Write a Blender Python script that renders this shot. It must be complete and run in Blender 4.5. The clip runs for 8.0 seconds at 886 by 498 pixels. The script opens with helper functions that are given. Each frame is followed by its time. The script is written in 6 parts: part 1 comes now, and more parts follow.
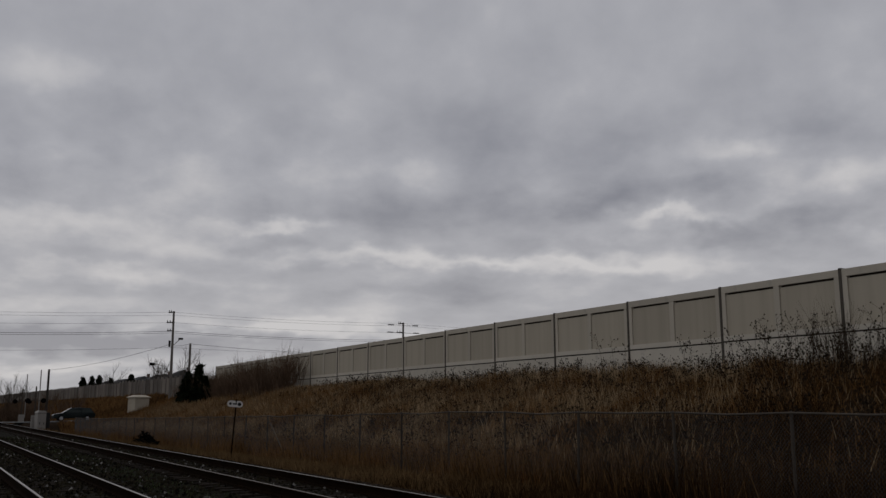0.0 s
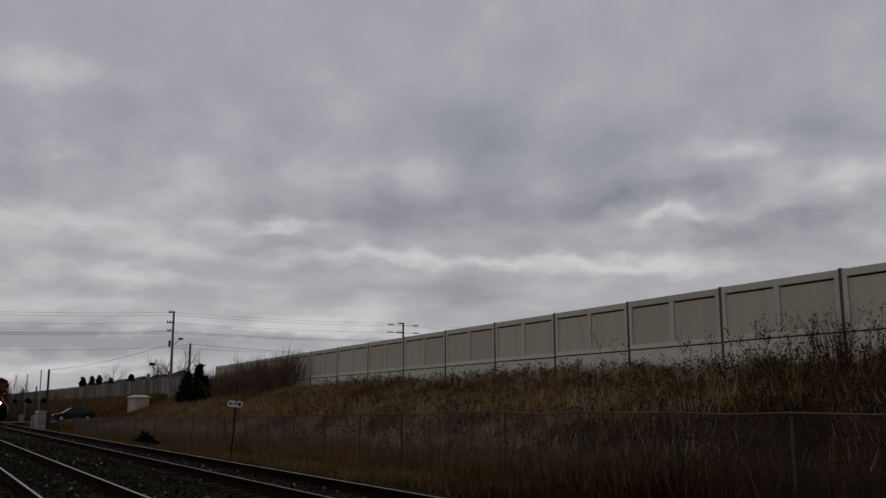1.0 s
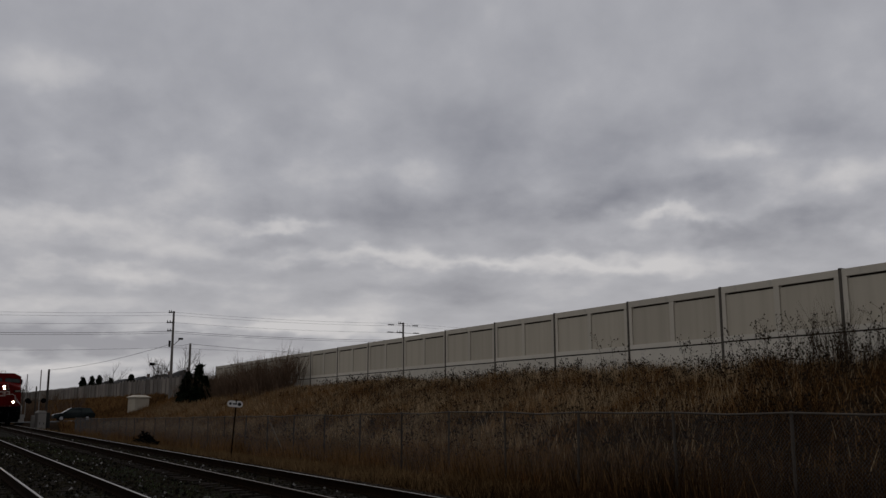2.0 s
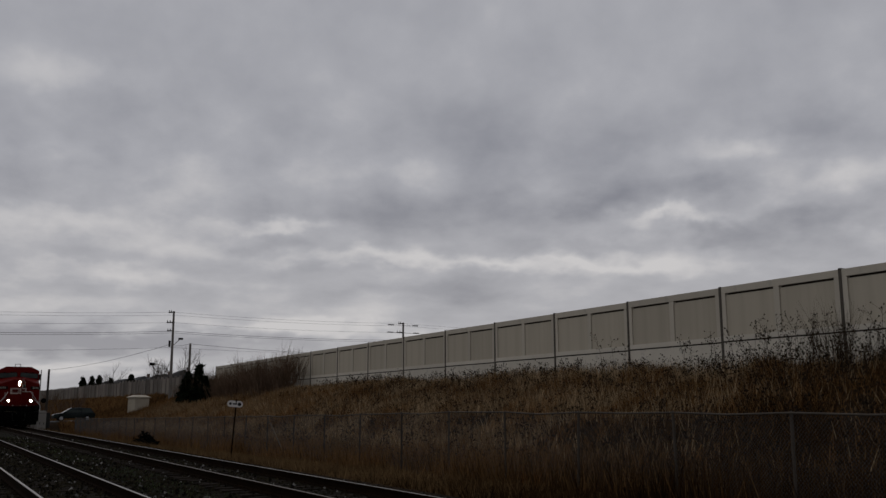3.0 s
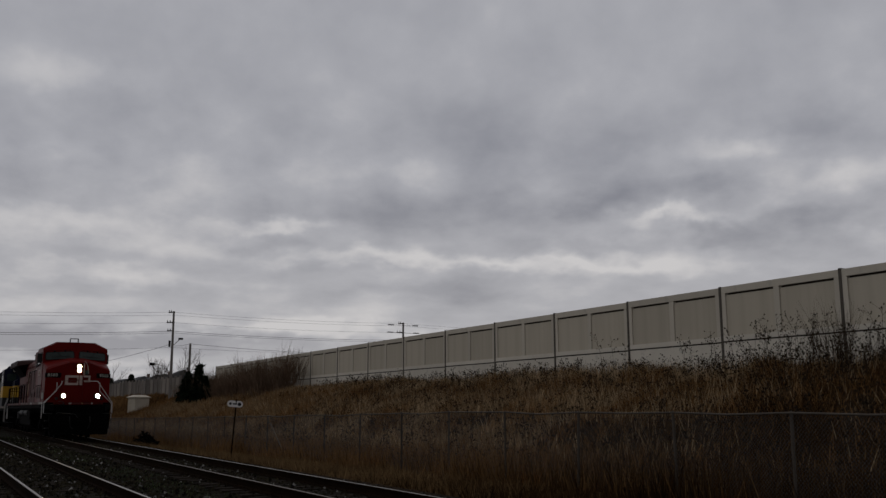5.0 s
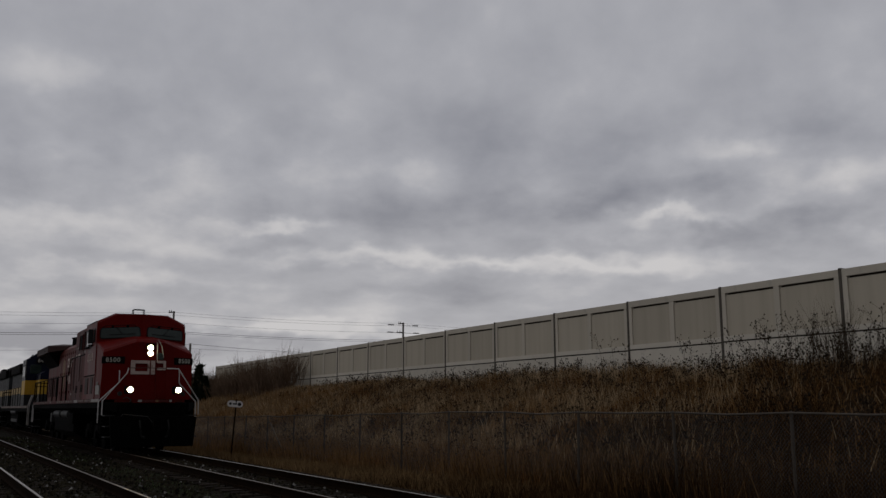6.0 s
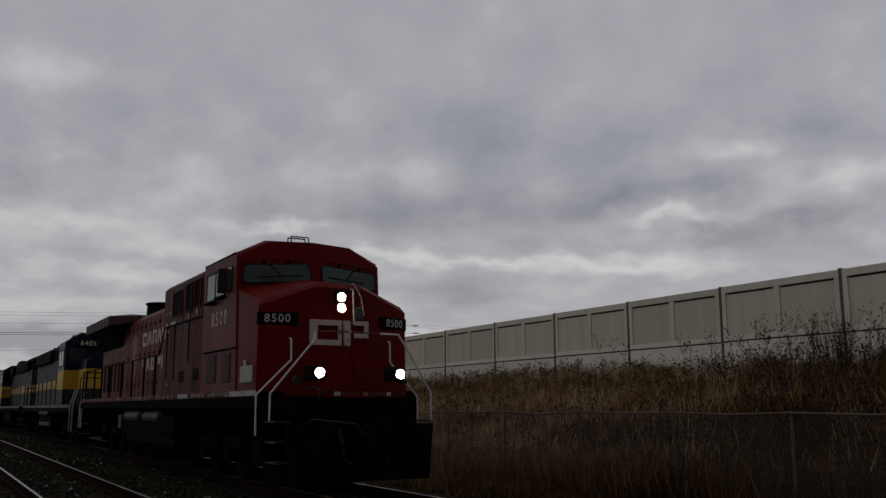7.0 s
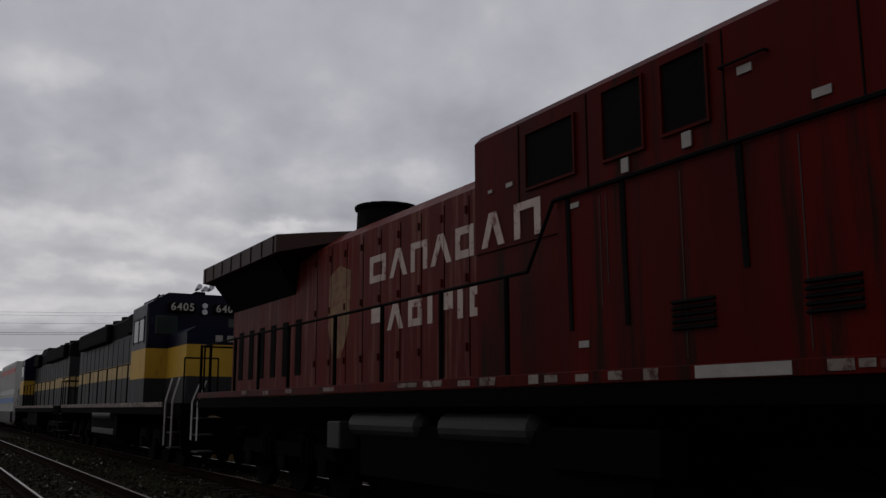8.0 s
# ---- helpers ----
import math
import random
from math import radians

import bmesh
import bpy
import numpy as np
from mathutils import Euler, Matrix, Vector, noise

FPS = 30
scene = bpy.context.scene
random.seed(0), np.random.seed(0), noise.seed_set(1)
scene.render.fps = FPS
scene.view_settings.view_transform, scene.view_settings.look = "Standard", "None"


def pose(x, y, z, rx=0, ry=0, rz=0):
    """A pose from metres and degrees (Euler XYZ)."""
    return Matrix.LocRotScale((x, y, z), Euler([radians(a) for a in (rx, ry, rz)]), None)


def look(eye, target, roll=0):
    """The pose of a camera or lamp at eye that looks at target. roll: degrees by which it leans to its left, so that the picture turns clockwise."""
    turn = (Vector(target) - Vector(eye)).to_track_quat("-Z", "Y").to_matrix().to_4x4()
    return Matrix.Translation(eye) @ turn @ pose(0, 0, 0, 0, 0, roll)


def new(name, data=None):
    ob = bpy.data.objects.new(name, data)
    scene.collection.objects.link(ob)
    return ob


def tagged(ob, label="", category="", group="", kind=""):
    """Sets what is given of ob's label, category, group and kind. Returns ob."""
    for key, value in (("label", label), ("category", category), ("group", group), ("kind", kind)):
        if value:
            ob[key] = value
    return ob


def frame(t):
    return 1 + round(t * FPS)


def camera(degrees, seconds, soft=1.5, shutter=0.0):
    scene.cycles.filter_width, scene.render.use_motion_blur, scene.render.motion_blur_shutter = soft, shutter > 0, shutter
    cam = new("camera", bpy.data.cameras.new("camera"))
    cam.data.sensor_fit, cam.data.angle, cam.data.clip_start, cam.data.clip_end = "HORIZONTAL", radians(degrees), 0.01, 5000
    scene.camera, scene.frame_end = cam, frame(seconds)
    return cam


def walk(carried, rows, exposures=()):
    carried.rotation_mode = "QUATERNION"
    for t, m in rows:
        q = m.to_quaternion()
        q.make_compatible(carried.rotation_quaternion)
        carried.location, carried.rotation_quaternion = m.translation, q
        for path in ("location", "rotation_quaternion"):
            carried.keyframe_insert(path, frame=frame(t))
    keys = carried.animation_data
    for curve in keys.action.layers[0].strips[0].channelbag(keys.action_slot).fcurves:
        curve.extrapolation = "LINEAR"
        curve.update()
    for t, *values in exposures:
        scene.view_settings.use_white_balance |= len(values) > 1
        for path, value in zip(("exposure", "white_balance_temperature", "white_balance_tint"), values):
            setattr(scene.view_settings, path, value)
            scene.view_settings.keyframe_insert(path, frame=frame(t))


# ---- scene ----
# ---- camera ----
cam = camera(52.19, 8.0, soft=1.45)
EYE = Vector((0.0, 0.0, 1.424))
AIM = EYE + Vector((-0.85543, 0.48820, 0.17293))
walk(cam, [(0.0, look(EYE, AIM, -0.115)), (8.0, look(EYE, AIM, -0.115))],
     exposures=[(0.0, 0.0), (7.3, 0.0), (8.0, 0.2)])

# ---- world, sun ----
SUN_ELEV, SUN_AZ = 50.0, 250.0
# cloud banks of the broken deck: azimuth and elevation, half width and half height in degrees, brightness
PALE_BANKS = ((5.2, 19.2, 4.8, 0.9, 0.6), (13.4, 13.7, 5.1, 1.38, 0.5), (5.8, 11.0, 6.9, 0.9, 0.8), (18.4, 11.2, 2.9, 0.35, 1.1),
              (13.3, 9.9, 3.8, 0.76, 0.7), (9.8, 7.7, 6.5, 0.48, 1.0), (24.5, 9.2, 6.5, 0.41, 0.9), (21.8, 4.7, 7.9, 0.41, 1.2),
              (5.8, 2.3, 8.2, 0.38, 0.9), (48.8, 15.5, 3.8, 0.55, 0.7), (54.5, 13.3, 2.6, 1.04, 0.9), (45.9, 11.5, 4.1, 0.35, 1.0),
              (55.2, 9.7, 1.5, 0.76, 0.9), (33.9, 8.9, 5.8, 0.38, 0.9), (26.6, 14.6, 4.1, 0.76, 0.35), (42.1, 8.6, 5.8, 0.38, 0.8),
              (7.1, 6.1, 7.5, 0.55, 0.5))
DARK_BANKS = ((17.4, 9.8, 2.4, 0.55, -0.7), (25.2, 12.1, 6.2, 1.17, -0.5), (39.7, 12.5, 4.5, 0.69, -0.65), (49.6, 10.9, 3.4, 0.69, -0.75),
              (46.4, 13.1, 2.6, 0.62, -0.65), (47.0, 10.2, 1.9, 0.41, -0.55), (6.9, 13.5, 3.8, 0.83, -0.4), (6.9, 4.0, 10.3, 0.52, -1.9),
              (53.1, 15.9, 3.8, 1.38, -0.45), (9.8, 18.3, 3.4, 0.76, -0.35), (33.3, 16.7, 8.9, 1.73, -0.3), (39.7, 10.1, 3.4, 0.38, -0.6),
              (28.5, 7.1, 5.5, 0.41, -0.5))


def build_world():
    world = bpy.data.worlds.new("overcast_sky")
    scene.world = world
    world.use_nodes = True
    nt = world.node_tree
    N, Lk = nt.nodes, nt.links
    N.clear()

    def math_node(op, a, b=None):
        n = N.new("ShaderNodeMath")
        n.operation = op
        for i, v in enumerate((a, b)):
            if v is None:
                continue
            if isinstance(v, (int, float)):
                n.inputs[i].default_value = v
            else:
                Lk.new(v, n.inputs[i])
        return n.outputs[0]

    tc = N.new("ShaderNodeTexCoord")
    sep = N.new("ShaderNodeSeparateXYZ")
    Lk.new(tc.outputs["Generated"], sep.inputs[0])
    up = math_node("MAXIMUM", sep.outputs[2], 0.0)
    az = math_node("ARCTAN2", sep.outputs[1], math_node("MULTIPLY", sep.outputs[0], -1.0))
    el = math_node("ARCSINE", up)

    # the deck is flattened by distance towards the horizon
    def cloud(wide, high, detail, rough, dist, off):
        cb = N.new("ShaderNodeCombineXYZ")
        Lk.new(math_node("MULTIPLY", az, wide), cb.inputs[0])
        Lk.new(math_node("MULTIPLY", math_node("LOGARITHM", math_node("ADD", el, 0.09), math.e), high), cb.inputs[1])
        cb.inputs[2].default_value = off
        n = N.new("ShaderNodeTexNoise")
        n.inputs["Scale"].default_value = 1.0
        n.inputs["Detail"].default_value = detail
        n.inputs["Roughness"].default_value = rough
        n.inputs["Distortion"].default_value = dist
        Lk.new(cb.outputs[0], n.inputs["Vector"])
        return n
    big = cloud(5.0, 2.6, 3.0, 0.45, 0.0, 3.7).outputs[0]
    mid = cloud(12.0, 6.4, 6.0, 0.52, 0.0, 8.2).outputs[0]
    # ragged edges: the banks' coordinates are stirred by two scales of noise
    def stir(wide, high, amount, off):
        sp = N.new("ShaderNodeSeparateColor")
        Lk.new(cloud(wide, high, 3.0, 0.5, 0.0, off).outputs["Color"], sp.inputs[0])
        return [math_node("MULTIPLY", math_node("SUBTRACT", sp.outputs[i], 0.5), a) for i, a in enumerate(amount)]
    (a1, e1), (a2, e2) = stir(9.0, 4.5, (0.11, 0.045), 1.3), stir(34.0, 15.0, (0.05, 0.024), 5.1)
    azw = math_node("ADD", az, math_node("ADD", a1, a2))
    elw = math_node("ADD", el, math_node("ADD", e1, e2))
    total = None
    for a0, e0, da, de, amp in PALE_BANKS + DARK_BANKS:
        p = math_node("DIVIDE", math_node("SUBTRACT", azw, radians(a0)), radians(da))
        q = math_node("DIVIDE", math_node("SUBTRACT", elw, radians(e0)), radians(de))
        r2 = math_node("ADD", math_node("MULTIPLY", p, p), math_node("MULTIPLY", q, q))
        w = math_node("MULTIPLY", math_node("EXPONENT", math_node("MULTIPLY", r2, -0.7)), amp)
        total = w if total is None else math_node("ADD", total, w)
    s = math_node("ADD", math_node("MULTIPLY", big, 0.4), math_node("MULTIPLY", mid, 0.6))
    # the deck overhead is smooth, the low clouds are broken
    amp = N.new("ShaderNodeMapRange")
    amp.inputs["From Min"].default_value, amp.inputs["From Max"].default_value = 0.20, 0.36
    amp.inputs["To Min"].default_value, amp.inputs["To Max"].default_value = 0.62, 0.30
    Lk.new(up, amp.inputs["Value"])
    s = math_node("ADD", math_node("MULTIPLY", math_node("SUBTRACT", s, 0.5), amp.outputs[0]), 0.475)
    s = math_node("ADD", s, math_node("MULTIPLY", total, 0.14))
    ramp = N.new("ShaderNodeValToRGB")
    r = ramp.color_ramp
    r.elements[0].position, r.elements[0].color = 0.31, (0.215, 0.222, 0.258, 1)
    r.elements[1].position, r.elements[1].color = 0.64, (0.580, 0.568, 0.575, 1)
    e = r.elements.new(0.5)
    e.color = (0.378, 0.382, 0.414, 1)
    Lk.new(s, ramp.inputs[0])
    # paler, warmer band low over the horizon, as under a broken deck
    hz = N.new("ShaderNodeMapRange")
    hz.inputs["From Min"].default_value, hz.inputs["From Max"].default_value = 0.0, 0.26
    hz.inputs["To Min"].default_value, hz.inputs["To Max"].default_value = 1.0, 0.0
    Lk.new(up, hz.inputs["Value"])
    mix = N.new("ShaderNodeMix")
    mix.data_type = "RGBA"
    Lk.new(math_node("MULTIPLY", hz.outputs[0], 0.38), mix.inputs["Factor"])
    Lk.new(ramp.outputs[0], mix.inputs["A"])
    mix.inputs["B"].default_value = (0.55, 0.525, 0.505, 1)
    # brighter towards the zenith, as every overcast sky is
    zen = N.new("ShaderNodeMapRange")
    zen.inputs["From Min"].default_value, zen.inputs["From Max"].default_value = 0.42, 1.0
    zen.inputs["To Min"].default_value, zen.inputs["To Max"].default_value = 1.0, 1.22
    Lk.new(up, zen.inputs["Value"])
    # unseen sky behind the view is dimmed, to darken faces turned that way
    side = math_node("ADD", math_node("MULTIPLY", sep.outputs[0], 0.82), math_node("MULTIPLY", sep.outputs[1], -0.57))
    cover = N.new("ShaderNodeMapRange")
    cover.interpolation_type = "SMOOTHSTEP"
    cover.inputs["From Min"].default_value, cover.inputs["From Max"].default_value = -0.55, 0.9
    cover.inputs["To Min"].default_value, cover.inputs["To Max"].default_value = 1.0, 0.55
    Lk.new(side, cover.inputs["Value"])
    bg = N.new("ShaderNodeBackground")
    Lk.new(mix.outputs["Result"], bg.inputs["Color"])
    Lk.new(math_node("MULTIPLY", zen.outputs[0], cover.outputs[0]), bg.inputs["Strength"])
    out = N.new("ShaderNodeOutputWorld")
    Lk.new(bg.outputs[0], out.inputs[0])


build_world()
sun = bpy.data.lights.new("sun", "SUN")
sun.energy, sun.angle, sun.color = 0.2, radians(40), (1.0, 0.97, 0.93)
sun_ob = new("sun", sun)
_d = Vector((math.cos(radians(SUN_AZ)) * math.cos(radians(SUN_ELEV)),
             math.sin(radians(SUN_AZ)) * math.cos(radians(SUN_ELEV)), math.sin(radians(SUN_ELEV))))
sun_ob.matrix_basis = look(_d * 60, (0, 0, 0))


# ---- materials ----
def surface(name, c1, c2, rough=0.8, metal=0.0, scale=2.0, fine=40.0, bump=0.2, bump_at=0.01, per="", spread=0.15,
            stretch=(1, 1, 1), stain=None, stain_at=0.62, world_space=False, spec=0.22):
    """Two colours mixed by broad and fine noise, with relief; per: object or island variation of brightness."""
    m = bpy.data.materials.new(name)
    m.use_nodes = True
    nt = m.node_tree
    N, Lk = nt.nodes, nt.links
    bsdf = N["Principled BSDF"]
    tc = N.new("ShaderNodeTexCoord")
    mp = N.new("ShaderNodeMapping")
    mp.inputs["Scale"].default_value = stretch
    if world_space:
        geo = N.new("ShaderNodeNewGeometry")
        Lk.new(geo.outputs["Position"], mp.inputs[0])
    else:
        Lk.new(tc.outputs["Object"], mp.inputs[0])
    n1, n2 = N.new("ShaderNodeTexNoise"), N.new("ShaderNodeTexNoise")
    n1.inputs["Scale"].default_value, n1.inputs["Detail"].default_value = scale, 6
    n2.inputs["Scale"].default_value, n2.inputs["Detail"].default_value = fine, 4
    Lk.new(mp.outputs[0], n1.inputs["Vector"])
    Lk.new(mp.outputs[0], n2.inputs["Vector"])
    add = N.new("ShaderNodeMath")
    add.operation = "MULTIPLY_ADD"
    Lk.new(n2.outputs[0], add.inputs[0])
    add.inputs[1].default_value = 0.45
    half = N.new("ShaderNodeMath")
    half.operation = "MULTIPLY_ADD"
    Lk.new(n1.outputs[0], half.inputs[0])
    half.inputs[1].default_value, half.inputs[2].default_value = 1.6, -0.53
    Lk.new(half.outputs[0], add.inputs[2])
    mix = N.new("ShaderNodeMix")
    mix.data_type = "RGBA"
    Lk.new(add.outputs[0], mix.inputs["Factor"])
    mix.inputs["A"].default_value, mix.inputs["B"].default_value = (*c1, 1), (*c2, 1)
    col = mix.outputs["Result"]
    if stain:
        n3 = N.new("ShaderNodeTexNoise")
        n3.inputs["Scale"].default_value, n3.inputs["Detail"].default_value = scale * 2.3, 8
        n3.inputs["Roughness"].default_value = 0.65
        Lk.new(mp.outputs[0], n3.inputs["Vector"])
        rmp = N.new("ShaderNodeMapRange")
        rmp.inputs["From Min"].default_value, rmp.inputs["From Max"].default_value = stain_at, stain_at + 0.12
        Lk.new(n3.outputs[0], rmp.inputs["Value"])
        mx = N.new("ShaderNodeMix")
        mx.data_type = "RGBA"
        Lk.new(rmp.outputs[0], mx.inputs["Factor"])
        Lk.new(col, mx.inputs["A"])
        mx.inputs["B"].default_value = (*stain, 1)
        col = mx.outputs["Result"]
    if per:
        if per == "object":
            src = N.new("ShaderNodeObjectInfo").outputs["Random"]
        else:
            src = N.new("ShaderNodeNewGeometry").outputs["Random Per Island"]
        rg = N.new("ShaderNodeMapRange")
        rg.inputs["To Min"].default_value, rg.inputs["To Max"].default_value = 1 - spread, 1 + spread
        Lk.new(src, rg.inputs["Value"])
        hsv = N.new("ShaderNodeHueSaturation")
        Lk.new(rg.outputs[0], hsv.inputs["Value"])
        Lk.new(col, hsv.inputs["Color"])
        col = hsv.outputs[0]
    Lk.new(col, bsdf.inputs["Base Color"])
    bsdf.inputs["Metallic"].default_value = metal
    bsdf.inputs["Specular IOR Level"].default_value = spec
    rr = N.new("ShaderNodeMapRange")
    rr.inputs["To Min"].default_value, rr.inputs["To Max"].default_value = max(0.03, rough - 0.12), min(1, rough + 0.12)
    Lk.new(n1.outputs[0], rr.inputs["Value"])
    Lk.new(rr.outputs[0], bsdf.inputs["Roughness"])
    if bump:
        b = N.new("ShaderNodeBump")
        b.inputs["Strength"].default_value, b.inputs["Distance"].default_value = bump, bump_at
        Lk.new(n2.outputs[0], b.inputs["Height"])
        Lk.new(b.outputs[0], bsdf.inputs["Normal"])
    return m


def glow(name, color, strength):
    m = bpy.data.materials.new(name)
    m.use_nodes = True
    b = m.node_tree.nodes["Principled BSDF"]
    b.inputs["Base Color"].default_value = (0.8, 0.78, 0.7, 1)
    b.inputs["Emission Color"].default_value = (*color, 1)
    b.inputs["Emission Strength"].default_value = strength
    return m


M = {}
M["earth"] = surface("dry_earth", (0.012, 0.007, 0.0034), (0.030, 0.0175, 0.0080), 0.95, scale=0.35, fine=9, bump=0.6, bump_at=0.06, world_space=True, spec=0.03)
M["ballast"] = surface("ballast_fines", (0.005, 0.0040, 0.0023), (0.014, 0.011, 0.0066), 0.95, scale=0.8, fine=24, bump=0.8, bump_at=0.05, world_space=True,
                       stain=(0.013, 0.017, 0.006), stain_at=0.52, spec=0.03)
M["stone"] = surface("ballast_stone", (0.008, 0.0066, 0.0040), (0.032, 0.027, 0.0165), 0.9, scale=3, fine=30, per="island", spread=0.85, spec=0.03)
M["tie"] = surface("creosoted_wood", (0.009, 0.007, 0.005), (0.026, 0.020, 0.016), 0.9, scale=2, fine=30, stretch=(1, 0.15, 1), bump=0.6, per="object", spread=0.35, spec=0.03)
M["rust"] = surface("rusty_rail_steel", (0.006, 0.0034, 0.0018), (0.016, 0.0090, 0.0048), 0.9, scale=1.5, fine=40, spec=0.01)
M["railtop"] = surface("polished_rail_steel", (0.20, 0.185, 0.16), (0.32, 0.295, 0.26), 0.34, metal=0.55, scale=0.6, fine=14, bump=0.05, stretch=(0.2, 4, 1))
M["railtop_dull"] = surface("dull_rail_steel", (0.11, 0.085, 0.065), (0.20, 0.165, 0.13), 0.45, metal=0.8, scale=0.6, fine=14, bump=0.05, stretch=(0.2, 4, 1))
M["stone_pale"] = surface("pale_limestone_chip", (0.13, 0.125, 0.115), (0.26, 0.25, 0.235), 0.9, scale=3, fine=30, per="island", spread=0.4, spec=0.05)
M["concrete"] = surface("precast_concrete", (0.46, 0.42, 0.345), (0.57, 0.52, 0.435), 0.9, scale=0.5, fine=22, bump=0.3, per="object", spread=0.07,
                        stretch=(1, 1, 0.35), stain=(0.36, 0.34, 0.29), stain_at=0.6)
M["concrete_pale"] = surface("pale_base_concrete", (0.52, 0.48, 0.405), (0.66, 0.615, 0.53), 0.9, scale=0.7, fine=25, bump=0.3, per="object", spread=0.06,
                             stain=(0.33, 0.315, 0.28), stain_at=0.58)
M["concrete_field"] = surface("ribbed_concrete_field", (0.41, 0.366, 0.29), (0.51, 0.46, 0.37), 0.9, scale=0.6, fine=9, bump=0.5, bump_at=0.02, per="object", spread=0.06, stretch=(4, 1, 0.12))
M["post_steel"] = surface("dull_post_steel", (0.065, 0.056, 0.046), (0.12, 0.105, 0.088), 0.9, scale=1.5, fine=12)
# dark tone of the slab joints, also of the shadow lines under the caps
M["joint"] = surface("joint_and_shadow_dark", (0.024, 0.019, 0.015), (0.050, 0.041, 0.033), 0.9)
M["farboard"] = surface("weathered_grey_boards", (0.13, 0.110, 0.092), (0.30, 0.268, 0.235), 0.9, scale=0.6, fine=14, per="object", spread=0.42, stretch=(1, 1, 0.2))
M["galv"] = surface("galvanised_steel", (0.052, 0.042, 0.033), (0.100, 0.083, 0.066), 0.8, metal=0.1, scale=3, fine=40, bump=0.1)
M["wire"] = surface("dull_zinc_wire", (0.074, 0.076, 0.079), (0.120, 0.123, 0.127), 0.8, metal=0.1, scale=0.5, fine=12, bump=0)
M["wood_pole"] = surface("grey_pole_wood", (0.13, 0.115, 0.10), (0.24, 0.22, 0.195), 0.9, scale=1.5, fine=30, stretch=(3, 3, 0.2), bump=0.5)
M["dark_pole"] = surface("dark_treated_wood", (0.035, 0.03, 0.027), (0.07, 0.06, 0.05), 0.9, scale=1.5, fine=30, stretch=(3, 3, 0.2), bump=0.4)
M["cable"] = surface("black_cable", (0.03, 0.03, 0.032), (0.05, 0.05, 0.055), 0.6, bump=0)
M["red"] = surface("faded_red_enamel", (0.070, 0.0018, 0.0010), (0.112, 0.0032, 0.0018), 0.42, scale=0.9, fine=18, bump=0.06, stretch=(1, 1, 0.35),
                   stain=(0.050, 0.004, 0.003), stain_at=0.58, spec=0.04)
M["red_grime"] = surface("sooty_red_enamel", (0.034, 0.0020, 0.0011), (0.088, 0.0042, 0.0025), 0.5, scale=1.1, fine=15, bump=0.1, stretch=(1.6, 1, 0.10),
                         stain=(0.018, 0.0060, 0.0032), stain_at=0.52, spec=0.04)
# pale stain is dust, with the hood's pinkish sheen painted into it
M["red_dusty"] = surface("dusty_sheen_red_enamel", (0.050, 0.0040, 0.0026), (0.115, 0.0092, 0.0062), 0.5, scale=1.3, fine=12, bump=0.1, stretch=(2.2, 1, 0.12),
                         stain=(0.130, 0.050, 0.033), stain_at=0.515, spec=0.05)
M["soot"] = surface("soot_black_paint", (0.003, 0.0025, 0.0025), (0.010, 0.008, 0.008), 0.8, scale=1.5, fine=20, spec=0.03)
# black steel taken almost to zero: deep shade under the frame is in the colour
M["under"] = surface("shade_black_steel", (0.001, 0.001, 0.001), (0.0035, 0.0032, 0.003), 0.9, scale=2, fine=25, spec=0.03)
M["tank"] = surface("dusty_grey_steel", (0.011, 0.011, 0.0108), (0.034, 0.033, 0.031), 0.6, scale=2, fine=20)
M["wing"] = surface("sooty_brown_red", (0.022, 0.008, 0.006), (0.050, 0.020, 0.016), 0.6, scale=1.2, fine=15, bump=0.1, spec=0.2)
M["chrome_rail"] = surface("white_handrail_paint", (0.42, 0.40, 0.38), (0.58, 0.56, 0.54), 0.5, scale=6, fine=30, stain=(0.16, 0.09, 0.08), stain_at=0.62)
M["white"] = surface("worn_white_paint", (0.21, 0.192, 0.176), (0.36, 0.335, 0.31), 0.6, scale=3, fine=30, stain=(0.25, 0.20, 0.18), stain_at=0.6)
M["reflect"] = surface("red_reflective_tape", (0.055, 0.006, 0.005), (0.09, 0.010, 0.008), 0.4, scale=5, fine=30)
M["cream"] = surface("faded_cream_lettering", (0.34, 0.26, 0.22), (0.52, 0.42, 0.37), 0.6, scale=3.0, fine=14, bump=0, stain=(0.13, 0.026, 0.020), stain_at=0.56)
M["sill_white"] = surface("grimy_white_sill_paint", (0.10, 0.075, 0.062), (0.27, 0.225, 0.195), 0.7, scale=3.5, fine=20, bump=0, stain=(0.05, 0.016, 0.012), stain_at=0.5)
M["tan"] = surface("faded_tan_shield", (0.11, 0.055, 0.026), (0.24, 0.145, 0.068), 0.65, scale=1.8, fine=9, bump=0, stain=(0.14, 0.03, 0.025), stain_at=0.5)
M["figure"] = surface("pale_number_paint", (0.34, 0.32, 0.27), (0.48, 0.455, 0.39), 0.5, scale=5, fine=30, bump=0)
M["sign_white"] = surface("white_sign_enamel", (0.60, 0.58, 0.55), (0.74, 0.72, 0.69), 0.5, scale=4, fine=25, bump=0, stain=(0.35, 0.28, 0.22), stain_at=0.62)
M["glass"] = surface("tinted_cab_glass", (0.014, 0.022, 0.019), (0.028, 0.038, 0.033), 0.10, scale=1, fine=6, bump=0, spec=0.28)
M["rubber"] = surface("black_rubber", (0.008, 0.008, 0.008), (0.02, 0.02, 0.02), 0.7, spec=0.03)
